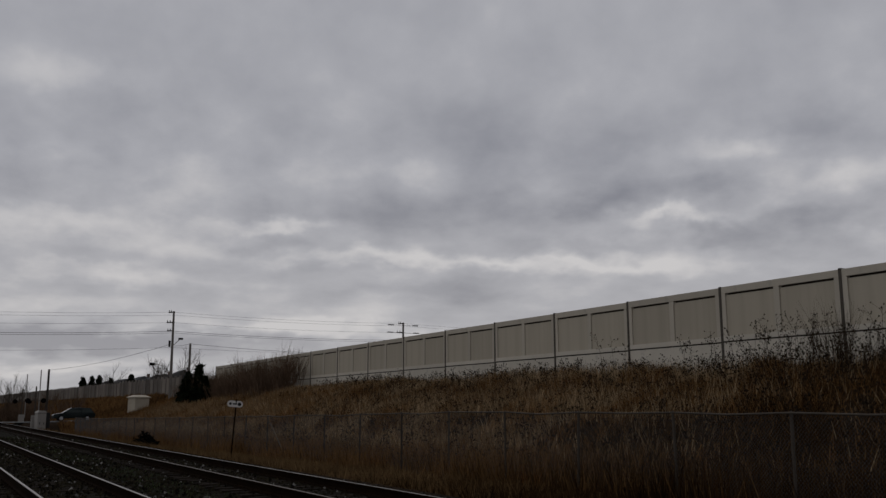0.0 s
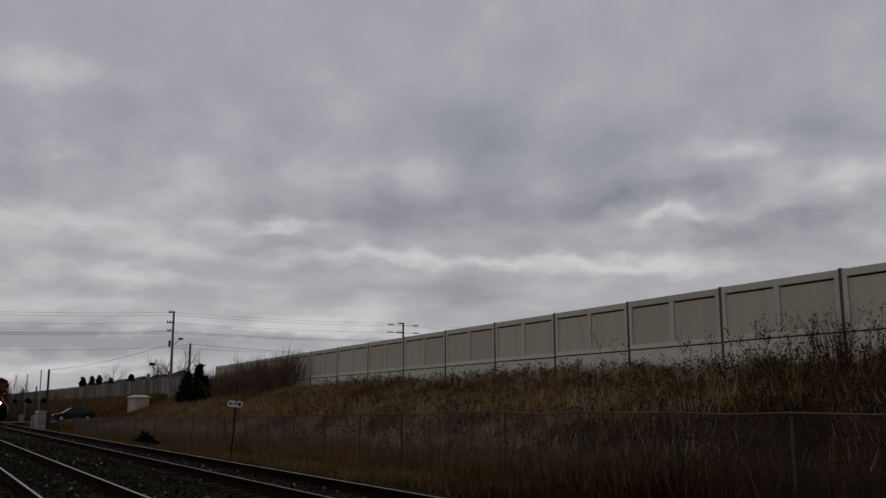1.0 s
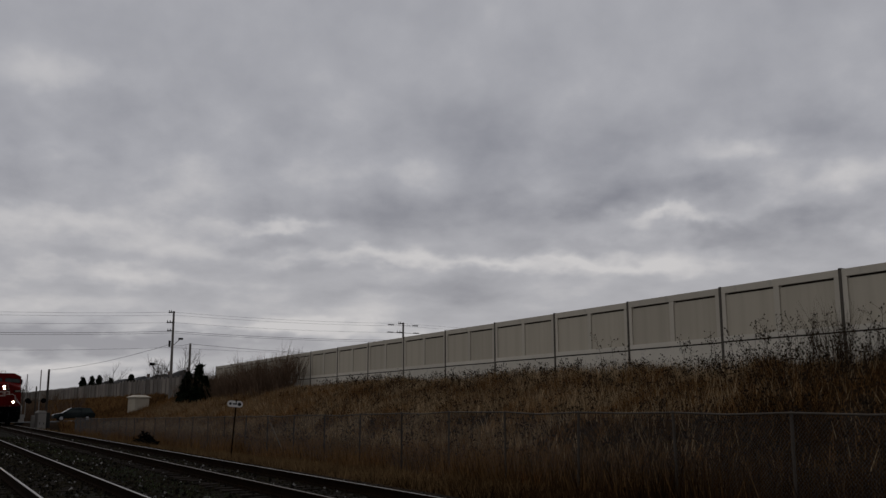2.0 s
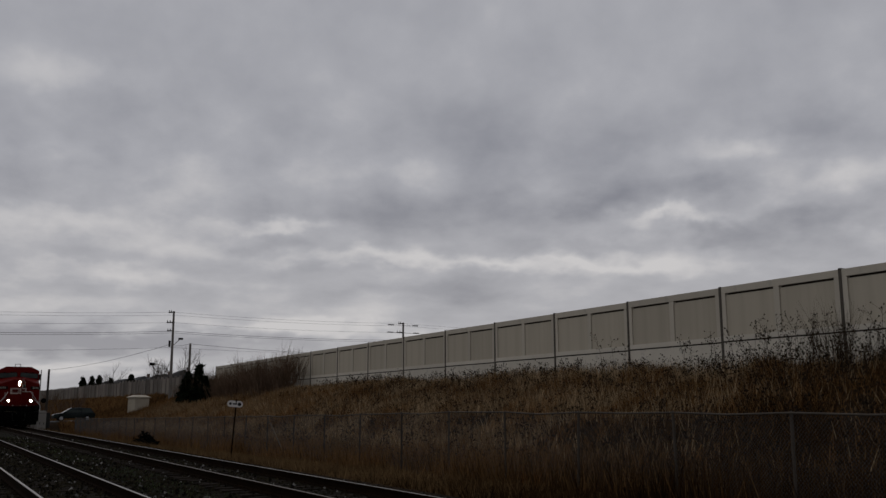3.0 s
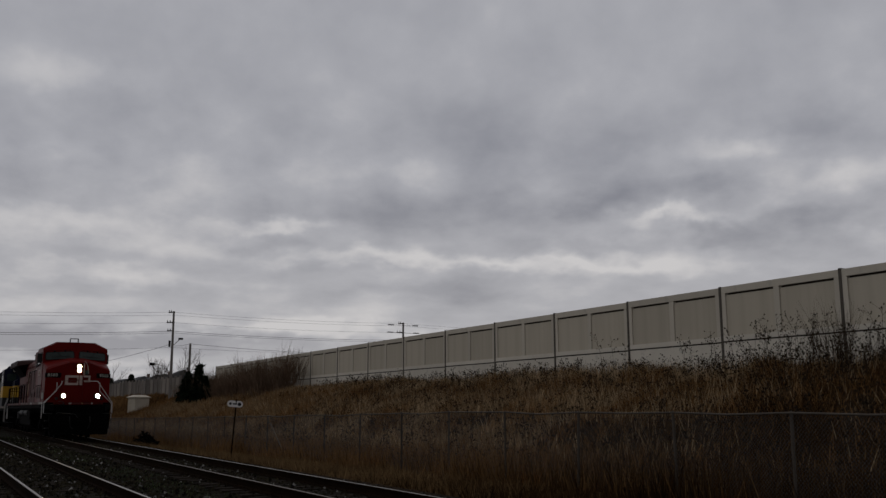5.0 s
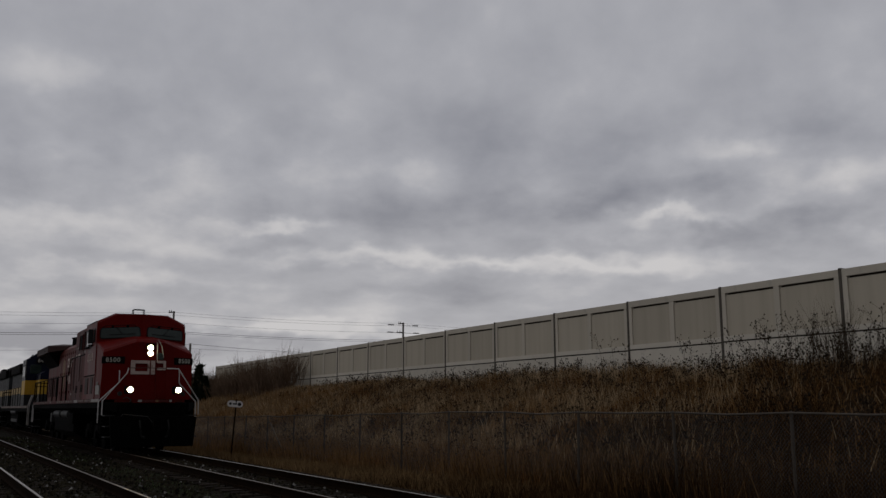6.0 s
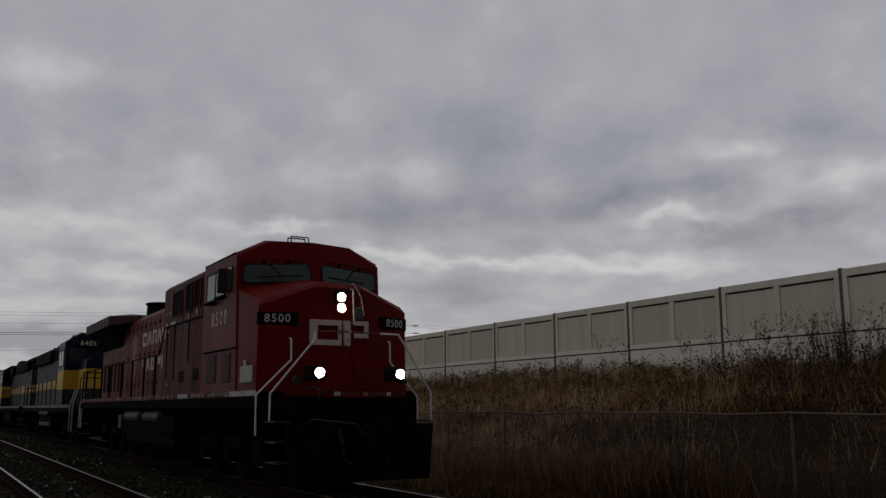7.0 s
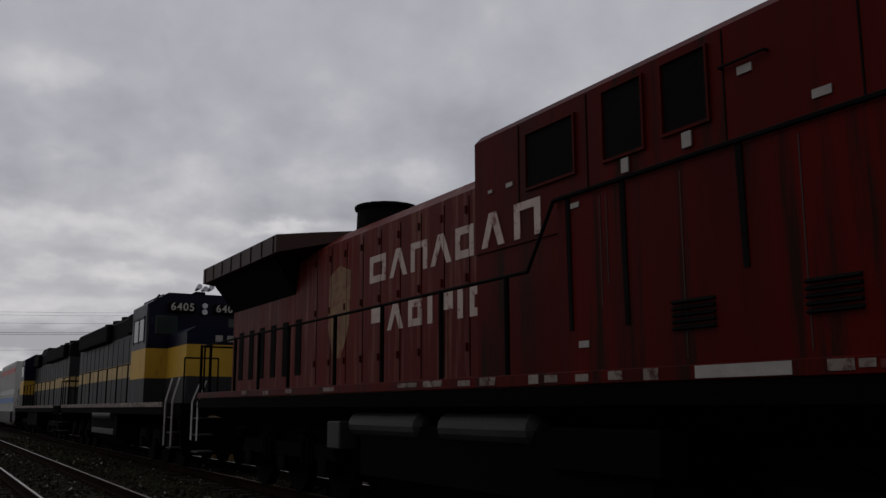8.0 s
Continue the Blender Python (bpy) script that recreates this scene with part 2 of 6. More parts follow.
M["silver"] = surface("bare_aluminium", (0.40, 0.41, 0.42), (0.55, 0.56, 0.57), 0.4, metal=0.8, scale=3, fine=30, bump=0.05)
M["lamp"] = glow("lit_bulb", (1.0, 0.80, 0.50), 120.0)
M["reflector"] = surface("polished_lamp_reflector", (0.80, 0.74, 0.62), (0.90, 0.85, 0.74), 0.22, metal=1.0, scale=9, fine=60, bump=0.1)
M["yellow"] = surface("dirty_yellow_enamel", (0.36, 0.205, 0.020), (0.54, 0.325, 0.040), 0.5, scale=1.0, fine=14, bump=0.05, stretch=(1, 1, 0.3), stain=(0.20, 0.12, 0.03), stain_at=0.6, spec=0.12)
M["tan_belt"] = surface("sooted_tan_belt_paint", (0.32, 0.215, 0.085), (0.50, 0.36, 0.17), 0.6, scale=1.0, fine=12, bump=0.05, stretch=(1, 1, 0.3), stain=(0.13, 0.09, 0.045), stain_at=0.56, spec=0.1)
M["blue"] = surface("dark_blue_enamel", (0.002, 0.003, 0.010), (0.0045, 0.0065, 0.022), 0.42, scale=1.0, fine=14, bump=0.05, stain=(0.02, 0.022, 0.035), stain_at=0.6, spec=0.12)
M["grey"] = surface("dirty_grey_enamel", (0.014, 0.0145, 0.0155), (0.034, 0.035, 0.037), 0.55, scale=1.0, fine=14, bump=0.05, stretch=(1, 1, 0.3), stain=(0.07, 0.07, 0.07), stain_at=0.58, spec=0.12)
M["box_white"] = surface("white_container_paint", (0.38, 0.37, 0.35), (0.50, 0.49, 0.46), 0.5, scale=0.7, fine=12, stain=(0.4, 0.36, 0.32), stain_at=0.62)
M["box_blue"] = surface("blue_container_paint", (0.05, 0.12, 0.28), (0.08, 0.17, 0.36), 0.5, scale=0.7, fine=12)
M["box_red"] = surface("red_container_paint", (0.30, 0.05, 0.04), (0.42, 0.08, 0.06), 0.5, scale=0.7, fine=12)
M["asphalt"] = surface("worn_asphalt", (0.05, 0.05, 0.048), (0.10, 0.098, 0.092), 0.9, scale=0.6, fine=30, bump=0.3)
M["beige"] = surface("beige_fibreglass", (0.40, 0.35, 0.27), (0.50, 0.45, 0.36), 0.6, scale=1.2, fine=15)
M["cabinet"] = surface("grey_white_cabinet_paint", (0.26, 0.245, 0.22), (0.36, 0.34, 0.31), 0.6, scale=1.2, fine=15)
M["carpaint"] = surface("dark_green_car_paint", (0.007, 0.012, 0.012), (0.013, 0.020, 0.020), 0.3, scale=1, fine=10, bump=0)
M["needles"] = surface("dark_conifer_needles", (0.006, 0.009, 0.005), (0.018, 0.024, 0.012), 0.9, scale=2, fine=12, bump=0, per="island", spread=0.5, spec=0.03)
M["bark"] = surface("grey_brown_bark", (0.05, 0.04, 0.033), (0.10, 0.083, 0.068), 0.95, scale=3, fine=25)
M["twig"] = surface("brown_dead_stems", (0.032, 0.021, 0.013), (0.070, 0.047, 0.030), 0.95, scale=1.2, fine=8, bump=0, per="island", spread=0.5, spec=0.03)
M["brush_twig"] = surface("brown_brush_stems", (0.095, 0.062, 0.040), (0.200, 0.138, 0.094), 0.95, scale=1.2, fine=8, bump=0, per="island", spread=0.5, spec=0.03)
M["seedhead"] = surface("dark_seed_heads", (0.020, 0.014, 0.009), (0.044, 0.031, 0.020), 0.95, scale=2, fine=9, bump=0, per="island", spread=0.5, spec=0.03)
M["grass"] = surface("dead_brown_grass", (0.075, 0.041, 0.0155), (0.270, 0.150, 0.062), 0.95, scale=0.3, fine=3, bump=0, per="island", spread=0.75, world_space=True,
                     stain=(0.150, 0.060, 0.017), stain_at=0.57, spec=0.02)
M["straw"] = surface("pale_straw", (0.090, 0.055, 0.024), (0.230, 0.147, 0.070), 0.95, scale=0.4, fine=4, bump=0, per="island", spread=0.6, world_space=True, spec=0.02)
M["pale_straw"] = surface("standing_pale_straw", (0.24, 0.165, 0.092), (0.50, 0.365, 0.215), 0.95, scale=0.4, fine=4, bump=0, per="island", spread=0.6, world_space=True, spec=0.02)
# dead grass again, its colour darkened to hold the gloom of the near end
M["damp_grass"] = surface("shade_darkened_grass", (0.014, 0.0070, 0.0024), (0.066, 0.033, 0.0120), 0.95, scale=0.5, fine=4, bump=0, per="island", spread=0.8, world_space=True,
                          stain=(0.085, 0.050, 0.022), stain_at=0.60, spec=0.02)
M["leafgreen"] = surface("low_green_weeds", (0.025, 0.035, 0.012), (0.055, 0.07, 0.025), 0.9, scale=1, fine=6, bump=0, per="island", spread=0.5)
M["roof"] = surface("dark_roof_shingle", (0.025, 0.024, 0.024), (0.05, 0.047, 0.045), 0.9, scale=0.6, fine=8)
M["brick"] = surface("brown_house_wall", (0.14, 0.09, 0.07), (0.22, 0.15, 0.115), 0.9, scale=0.7, fine=12)


# ---- mesh helpers ----
def part(name, bm, material, parent=None, label="", smooth=False):
    """Links a bmesh as one mesh object under a thing or part."""
    me = bpy.data.meshes.new(name)
    bmesh.ops.recalc_face_normals(bm, faces=bm.faces)
    bm.to_mesh(me)
    bm.free()
    for mt in (material if isinstance(material, (list, tuple)) else [material]):
        me.materials.append(M[mt])
    if smooth:
        for p in me.polygons:
            p.use_smooth = True
    ob = new(name, me)
    if parent is not None:
        ob.parent = parent
    if label:
        tagged(ob, label)
    return ob


def share(src, name, parent, m):
    """Another object on the same mesh."""
    ob = new(name, src.data)
    ob.parent = parent
    ob.matrix_basis = m
    return ob


def thing(name, label, category, m=None, group="", kind=""):
    ob = new(name)
    ob.empty_display_size = 0.3
    if m is not None:
        ob.matrix_basis = m
    return tagged(ob, label, category, group, kind)


def raw(name, verts, faces, material, parent=None, label="", mats=None):
    me = bpy.data.meshes.new(name)
    me.from_pydata(verts, [], faces)
    for mt in (material if isinstance(material, (list, tuple)) else [material]):
        me.materials.append(M[mt])
    if mats is not None:
        me.polygons.foreach_set("material_index", mats)
    me.update()
    ob = new(name, me)
    if parent is not None:
        ob.parent = parent
    if label:
        tagged(ob, label)
    return ob


def box(bm, x0, x1, y0, y1, z0, z1, bevel=0.0, m=None):
    r = bmesh.ops.create_cube(bm, size=1.0)
    vs = r["verts"]
    for v in vs:
        v.co = Vector(((x0 + x1) / 2 + v.co.x * (x1 - x0), (y0 + y1) / 2 + v.co.y * (y1 - y0), (z0 + z1) / 2 + v.co.z * (z1 - z0)))
    if bevel:
        es = list({e for v in vs for e in v.link_edges})
        g = bmesh.ops.bevel(bm, geom=es, offset=bevel, segments=1, affect="EDGES", profile=0.5)
        vs = list({v for f in g["faces"] for v in f.verts} | {v for v in vs if v.is_valid})
    if m is not None:
        bmesh.ops.transform(bm, matrix=m, verts=[v for v in vs if v.is_valid])
    return vs


def hull(bm, pts):
    vs = [bm.verts.new(p) for p in pts]
    r = bmesh.ops.convex_hull(bm, input=vs)
    junk = [g for g in r["geom_interior"] + r["geom_unused"] if isinstance(g, bmesh.types.BMVert)]
    if junk:
        bmesh.ops.delete(bm, geom=list(set(junk)), context="VERTS")


def cyl(bm, p0, p1, r0, r1=None, seg=10, caps=True):
    p0, p1 = Vector(p0), Vector(p1)
    d = p1 - p0
    m = Matrix.Translation((p0 + p1) / 2) @ d.to_track_quat("Z", "Y").to_matrix().to_4x4()
    bmesh.ops.create_cone(bm, cap_ends=caps, segments=seg, radius1=r0, radius2=r0 if r1 is None else r1, depth=d.length, matrix=m)


def tube(bm, pts, r, seg=6):
    for a, b in zip(pts, pts[1:]):
        cyl(bm, a, b, r, seg=seg)


def extrude_x(bm, profile, x0, x1):
    """A closed profile of (y, z) drawn along x."""
    a = [bm.verts.new((x0, y, z)) for y, z in profile]
    b = [bm.verts.new((x1, y, z)) for y, z in profile]
    n = len(profile)
    for i in range(n):
        bm.faces.new((a[i], a[(i + 1) % n], b[(i + 1) % n], b[i]))
    bm.faces.new(a[::-1])
    bm.faces.new(b)


def letters(name, body, size, m, material, parent, label="", depth=0.004, spacing=1.0, bold=0.0):
    cu = bpy.data.curves.new(name, "FONT")
    cu.body, cu.size, cu.extrude, cu.offset = body, size, depth, bold
    cu.align_x, cu.align_y = "CENTER", "CENTER"
    cu.space_character = spacing
    tmp = bpy.data.objects.new(name + "_curve", cu)
    me = bpy.data.meshes.new_from_object(tmp)
    bpy.data.objects.remove(tmp)
    me.materials.clear()
    me.materials.append(M[material])
    ob = new(name, me)
    ob.parent = parent
    ob.matrix_basis = m
    if label:
        tagged(ob, label)
    return ob


# ---- lie of the land ----
TRACK_NEAR, TRACK_FAR = 2.60, 6.654
FENCE_Y, WALL_Y, BAY = 12.5, 27.37, 5.5
ROAD_X = -110.0


def smooth(a, b, t):
    t = np.clip((t - a) / (b - a), 0, 1)
    return t * t * (3 - 2 * t)


def fence_ground(x):
    return np.interp(x, [-400, -80, -53.5, -39, -30, -21.6, -10, 10], [0.60, 0.66, 0.94, 1.13, 1.22, 1.35, 1.37, 1.38]) - 1.84


def land(x, y):
    """Height of the ground over rail level."""
    x, y = np.asarray(x, float), np.asarray(y, float)
    gf = fence_ground(x)
    z = np.full(np.broadcast(x, y).shape, -0.55)
    z = z + smooth(-1.5, 0.6, y) * 0.27
    z = z + smooth(8.9, 10.6, y) * (gf + 0.02 + 0.28)
    bank = 2.72 + 0.10 * np.sin(x * 0.31) + 0.06 * np.sin(x * 0.83 + 1)
    t = np.clip((y - 13.2) / (26.2 - 13.2), 0, 1)
    rise = 0.55 * t + 0.45 * t * t * (3 - 2 * t)
    z = z + rise * (bank - gf)
    z = z - smooth(34, 60, y) * 1.6
    z = z + np.where(y > 10.5, 0.08 * np.sin(x * 1.3 + y * 0.7) * np.sin(y * 0.9 - x * 0.4), 0)
    w = 1 - smooth(5.0, 9.5, np.abs(x - ROAD_X))
    road = -0.08 + smooth(11, 45, y) * 2.2 - smooth(0, 30, -y) * 0.4
    w = w * np.where((y > 0.2) & (y < 9.6), 0.0, 1.0)
    return z * (1 - w) + road * w


# ---- ground, ballast, road ----
def build_ground():
    xs = np.concatenate([np.arange(-2400, -400, 200), np.arange(-400, -130, 9), np.arange(-130, 8, 0.8), np.arange(8, 60, 4), np.arange(60, 2001, 194)])
    ys = np.concatenate([np.arange(-2400, -40, 200), np.arange(-40, -2, 3), np.arange(-2, 30, 0.45), np.arange(30, 64, 2), np.arange(64, 400, 40), np.arange(400, 2801, 200)])
    X, Y = np.meshgrid(xs, ys, indexing="ij")
    Z = land(X, Y)
    v = np.stack([X, Y, Z], -1).reshape(-1, 3)
    n, k = len(xs), len(ys)
    i, j = np.meshgrid(np.arange(n - 1), np.arange(k - 1), indexing="ij")
    a = (i * k + j).ravel()
    f = np.stack([a, a + k, a + k + 1, a + 1], -1)
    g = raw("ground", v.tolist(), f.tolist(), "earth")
    for p in g.data.polygons:
        p.use_smooth = True
    tagged(g, "brown dry earth rising as a bank towards the concrete wall", "ground", kind="structure")


build_ground()


def build_ballast():
    xs = np.concatenate([np.arange(-700, -120, 20), np.arange(-120, 20, 1.0), np.arange(20, 100, 20)])
    prof = [(-0.6, -0.62), (0.3, -0.40), (0.95, -0.215), (1.9, -0.178), (3.3, -0.178), (4.0, -0.225), (4.6, -0.26), (5.3, -0.225), (6.0, -0.185), (7.4, -0.185), (8.4, -0.22), (9.3, -0.36), (10.6, -0.72)]
    rng = np.random.default_rng(3)
    v = []
    for x in xs:
        for y, z in prof:
            v.append((x, y, z + rng.uniform(-0.015, 0.012)))
    n, k = len(xs), len(prof)
    f = [(i * k + j, (i + 1) * k + j, (i + 1) * k + j + 1, i * k + j + 1) for i in range(n - 1) for j in range(k - 1)]
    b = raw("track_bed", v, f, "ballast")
    tagged(b, "dark dirty ballast bed under two tracks, patchy with weeds", "track bed", kind="structure")


build_ballast()


def build_road():
    xs, ys = np.linspace(ROAD_X - 4.2, ROAD_X + 4.2, 8), np.concatenate([np.arange(-120, 0.3, 6), np.linspace(0.4, 9.4, 6), np.arange(10, 60, 3)])
    v, f = [], []
    for y in ys:
        for x in xs:
            z = -0.015 if 0.2 < y < 9.6 else float(land(x, y)) + 0.06
            v.append((x, y, z))
    k = len(xs)
    for j in range(len(ys) - 1):
        for i in range(k - 1):
            f.append((j * k + i, j * k + i + 1, (j + 1) * k + i + 1, (j + 1) * k + i))
    r = raw("road", v, f, "asphalt")
    tagged(r, "worn asphalt road over the level crossing", "road", kind="structure")


build_road()


# ---- tracks ----
def rail_mesh(name, parent, y, x0, x1, top="railtop"):
    bm = bmesh.new()
    prof = [(-0.075, -0.172), (0.075, -0.172), (0.075, -0.160), (0.012, -0.140), (0.010, -0.045), (0.036, -0.036), (0.037, -0.010), (0.024, -0.001),
            (-0.024, -0.001), (-0.037, -0.010), (-0.036, -0.036), (-0.010, -0.045), (-0.012, -0.140), (-0.075, -0.160)]
    n = int((x1 - x0) / 12)
    for i in range(n):
        a, b = x0 + (x1 - x0) * i / n, x0 + (x1 - x0) * (i + 1) / n
        extrude_x(bm, [(p + y, q) for p, q in prof], a, b - 0.004)
    for f in bm.faces:
        c = f.calc_center_median()
        f.material_index = 1 if c.z > -0.003 else 0
    return part(name, bm, ["rust", top], parent, "rusty steel rail with a worn running surface")


def build_track(name, yc, label):
    t = thing(name, label, "railway track", kind="structure")
    for s in (-0.755, 0.755):
        rail_mesh("rail", t, yc + s, -520, 60, "railtop_dull" if yc > 5 and s < 0 else "railtop")
    rng = random.Random(int(yc * 10))
    bm = bmesh.new()
    box(bm, -0.115, 0.115, -1.3, 1.3, -0.35, -0.172, 0.012)
    first = None
    x = 6.0
    for i in range(200):
        m = pose(x + rng.uniform(-0.03, 0.03), yc + rng.uniform(-0.05, 0.05), rng.uniform(-0.012, 0.004), 0, 0, rng.uniform(-1.2, 1.2))
        if first is None:
            first = part("tie", bm, "tie", t)
            first.matrix_basis = m
        else:
            share(first, "tie", t, m)
        x -= 0.55
    bm = bmesh.new()
    for i in range(200):
        xx = 6.0 - 0.55 * i
        for s in (-0.755, 0.755):
            box(bm, xx - 0.09, xx + 0.09, yc + s - 0.17, yc + s + 0.17, -0.1725, -0.160)
            for q in (-0.10, 0.10):
                box(bm, xx - 0.05, xx - 0.03, yc + s + q - 0.012, yc + s + q + 0.012, -0.16, -0.135)
    tagged(part("tie_plates", bm, "rust", t), kind="stuff")
    v, f = [], []
    while x > -400:
        k = len(v)
        v += [(x + dx, yc + dy, z) for z in (-0.3, -0.172) for dx, dy in ((-0.115, -1.3), (0.115, -1.3), (0.115, 1.3), (-0.115, 1.3))]
        f += [(k + 4, k + 5, k + 6, k + 7), (k, k + 1, k + 5, k + 4), (k + 1, k + 2, k + 6, k + 5), (k + 2, k + 3, k + 7, k + 6), (k + 3, k, k + 4, k + 7)]
        x -= 0.55
    tagged(raw("far_ties", v, f, "tie", t), kind="stuff")
    return t


build_track("track_1", TRACK_NEAR, "empty track with polished rails on old wooden ties")
build_track("track_2", TRACK_FAR, "track carrying the train, rails on old wooden ties")


# ---- precast wall along the top of the bank ----
def build_wall():
    wall = thing("wall_north", "tall grey-beige precast concrete noise wall along the bank", "noise wall", kind="structure")
    y0 = WALL_Y
    def made(name, mat, *boxes, label=""):
        bm = bmesh.new()
        for b in boxes:
            box(bm, *b)
        return part(name, bm, mat, wall, label)
    H0, J = 6.13, 3.93
    src = {}
    half = BAY / 2
    for i in range(-5, 15):
        x = (-3.6625 - i) * BAY
        top = H0 - 0.022 * max(i, 0)
        m = pose(x, y0, top - H0)
        ps = []
        ps.append(("post", "post_steel", [(-0.055, 0.055, -0.05, 0.24, 1.6, H0 + 0.04)]))
        if i < 14:
            lo, hi = -BAY + 0.06, -0.06
            ps.append(("cap_beam", "concrete", [(lo, hi, -0.03, 0.20, H0 - 0.26, H0)]))
            ps.append(("pilaster", "concrete", [(-half - 0.13, -half + 0.13, -0.028, 0.18, J + 0.252, H0 - 0.262)]))
            ps.append(("pilaster", "concrete", [(lo, lo + 0.2, -0.028, 0.18, J + 0.252, H0 - 0.262)]))
            ps.append(("pilaster", "concrete", [(hi - 0.2, hi, -0.028, 0.18, J + 0.252, H0 - 0.262)]))
            for a, b in ((lo + 0.202, -half - 0.132), (-half + 0.132, hi - 0.202)):
                ps.append(("panel", "concrete_field", [(a, b, 0.012, 0.15, J + 0.252, H0 - 0.34)]))
                # dark strip that paints the shadow below the cap beam
                ps.append(("shadow_gap", "joint", [(a + 0.05, b - 0.05, 0.06, 0.12, H0 - 0.34, H0 - 0.262)]))
            ps.append(("bottom_rail", "concrete_pale", [(lo, hi, -0.03, 0.18, J + 0.06, J + 0.25)]))
            ps.append(("base_slab", "concrete_pale", [(lo, hi, -0.02, 0.2, 1.6, J)]))
            ps.append(("slab_joint", "joint", [(lo, hi, 0.01, 0.16, J, J + 0.06)]))
        for q, (nm, mat, bs) in enumerate(ps):
            if q not in src:
                src[q] = made(nm, mat, *bs)
                src[q].matrix_basis = m
            else:
                share(src[q], nm, wall, m)
    # the far wall past the road, of upright boards between posts
    far = thing("wall_far", "weathered grey noise wall of upright boards beyond the road", "noise wall", kind="structure")
    rng = random.Random(4)
    bmp, bmb = bmesh.new(), bmesh.new()
    box(bmp, -0.14, 0.14, -0.12, 0.12, -3.5, 2.75)
    for q in range(10):
        box(bmb, -2.5 + 0.14 + q * 0.222, -2.5 + 0.14 + q * 0.222 + 0.205, -0.03 - 0.02 * (q % 2), 0.05, -3.5, 2.55)
    p0 = b0 = None
    for i in range(190):
        x = -116 - 2.5 * i
        z = 2.75 + (-118 - x) * 0.0045 + (0.06 if (i // 4) % 2 else 0)
        m = pose(x, 28.2, z)
        if p0 is None:
            p0, b0 = part("post", bmp, "farboard", far), part("board_panel", bmb, "farboard", far)
            p0.matrix_basis = b0.matrix_basis = m
        else:
            share(p0, "post", far, m)
            share(b0, "board_panel", far, m)


build_wall()


# ---- chain-link fence at the foot of the bank ----
def build_fence():
    fence = thing("chain_link_fence", "sagging grey chain-link fence with steel posts, grown through with weeds", "fence")
    rng = random.Random(8)
    bm = bmesh.new()
    cyl(bm, (0, 0, -0.2), (0, 0, 1.79), 0.028, seg=8)
    cyl(bm, (0, 0, 1.79), (0, 0, 1.84), 0.034, 0.012, seg=8)
    first = None
    xs = [4.4, 1.5, -1.5, -4.4, -7.4, -10.33, -13.01, -16.0, -18.8, -21.65, -24.41, -27.4, -30.43, -33.5, -36.58] + [-39.53 - 2.96 * i for i in range(18)]
    for x in xs:
        m = pose(x, FENCE_Y + rng.uniform(-0.03, 0.03), float(fence_ground(x)), rng.uniform(-1.5, 1.5), rng.uniform(-1.6, 1.6))
        if first is None:
            first = part("post", bm, "galv", fence)
            first.matrix_basis = m
            dark = share(first, "post", fence, m)
            dark.data = first.data.copy()
            dark.data.materials[0] = M["dark_pole"]
            dark.matrix_basis = pose(7.3, FENCE_Y, float(fence_ground(7.3)))
        elif -37 < x < -23:
            share(dark, "post", fence, m)
        else:
            share(first, "post", fence, m)
    for a, b in zip(xs, xs[1:]):
        bm = bmesh.new()
        za, zb = float(fence_ground(a)) + 1.8, float(fence_ground(b)) + 1.8
        sag = rng.uniform(0.0, 0.045)
        tube(bm, [(a, FENCE_Y, za), ((a + b) / 2, FENCE_Y - 0.02, (za + zb) / 2 - sag), (b, FENCE_Y, zb)], 0.019, 6)
        part("top_rail", bm, "galv", fence)
    bm = bmesh.new()
    tube(bm, [(-36.0, 12.42, 0.85), (-33.9, 12.42, -0.5)], 0.022, 6)
    part("brace", bm, "galv", fence, "slanting pale brace tube")
    # woven wires, two crossing families
    v, f = [], []
    r = 0.0017
    for fam in (1, -1):
        x = xs[-1] - 1.7
        while x < xs[0] + 1.7:
            xa, xb = x, x + fam * 1.72
            for (xx, h) in ((xa, 0.03), (xb, 1.78)):
                z = float(fence_ground(np.clip(xx, xs[-1], xs[0]))) + h
                for dx, dy in ((-r, -r), (r, -r), (0, r)):
                    v.append((min(max(xx, xs[-1]), xs[0]) + dx, FENCE_Y + fam * 0.004 + dy, z))
            k = len(v) - 6
            f += [(k, k + 1, k + 4, k + 3), (k + 1, k + 2, k + 5, k + 4), (k + 2, k, k + 3, k + 5)]
            x += 0.072
    tagged(raw("wire_mesh", v, f, "wire", fence, "dull grey woven wire mesh"), kind="stuff")


build_fence()


# ---- the train ----
def L(u, w, z):
    """A place on a locomotive: u back from the front lights, w towards the near side, z over the rails."""
    return Vector((-u, -w, z))


def lbox(bm, u0, u1, w0, w1, z0, z1, bevel=0.0):
    box(bm, -u1, -u0, -w1, -w0, z0, z1, bevel)


def lhull(bm, pts):
    hull(bm, [L(*p) for p in pts])


def both(pts):
    return [q for u, w, z in pts for q in ((u, w, z), (u, -w, z))]


def ltube(bm, pts, r, seg=6):
    tube(bm, [L(*p) for p in pts], r, seg)


def plate(bm, quad, thick=0.02):
    """A slab on a quad of four places, proud by thick on both sides."""
    a = [L(*q) for q in quad]
    n = (a[1] - a[0]).cross(a[3] - a[0]).normalized() * thick
    hull(bm, [p + n for p in a] + [p - n for p in a])


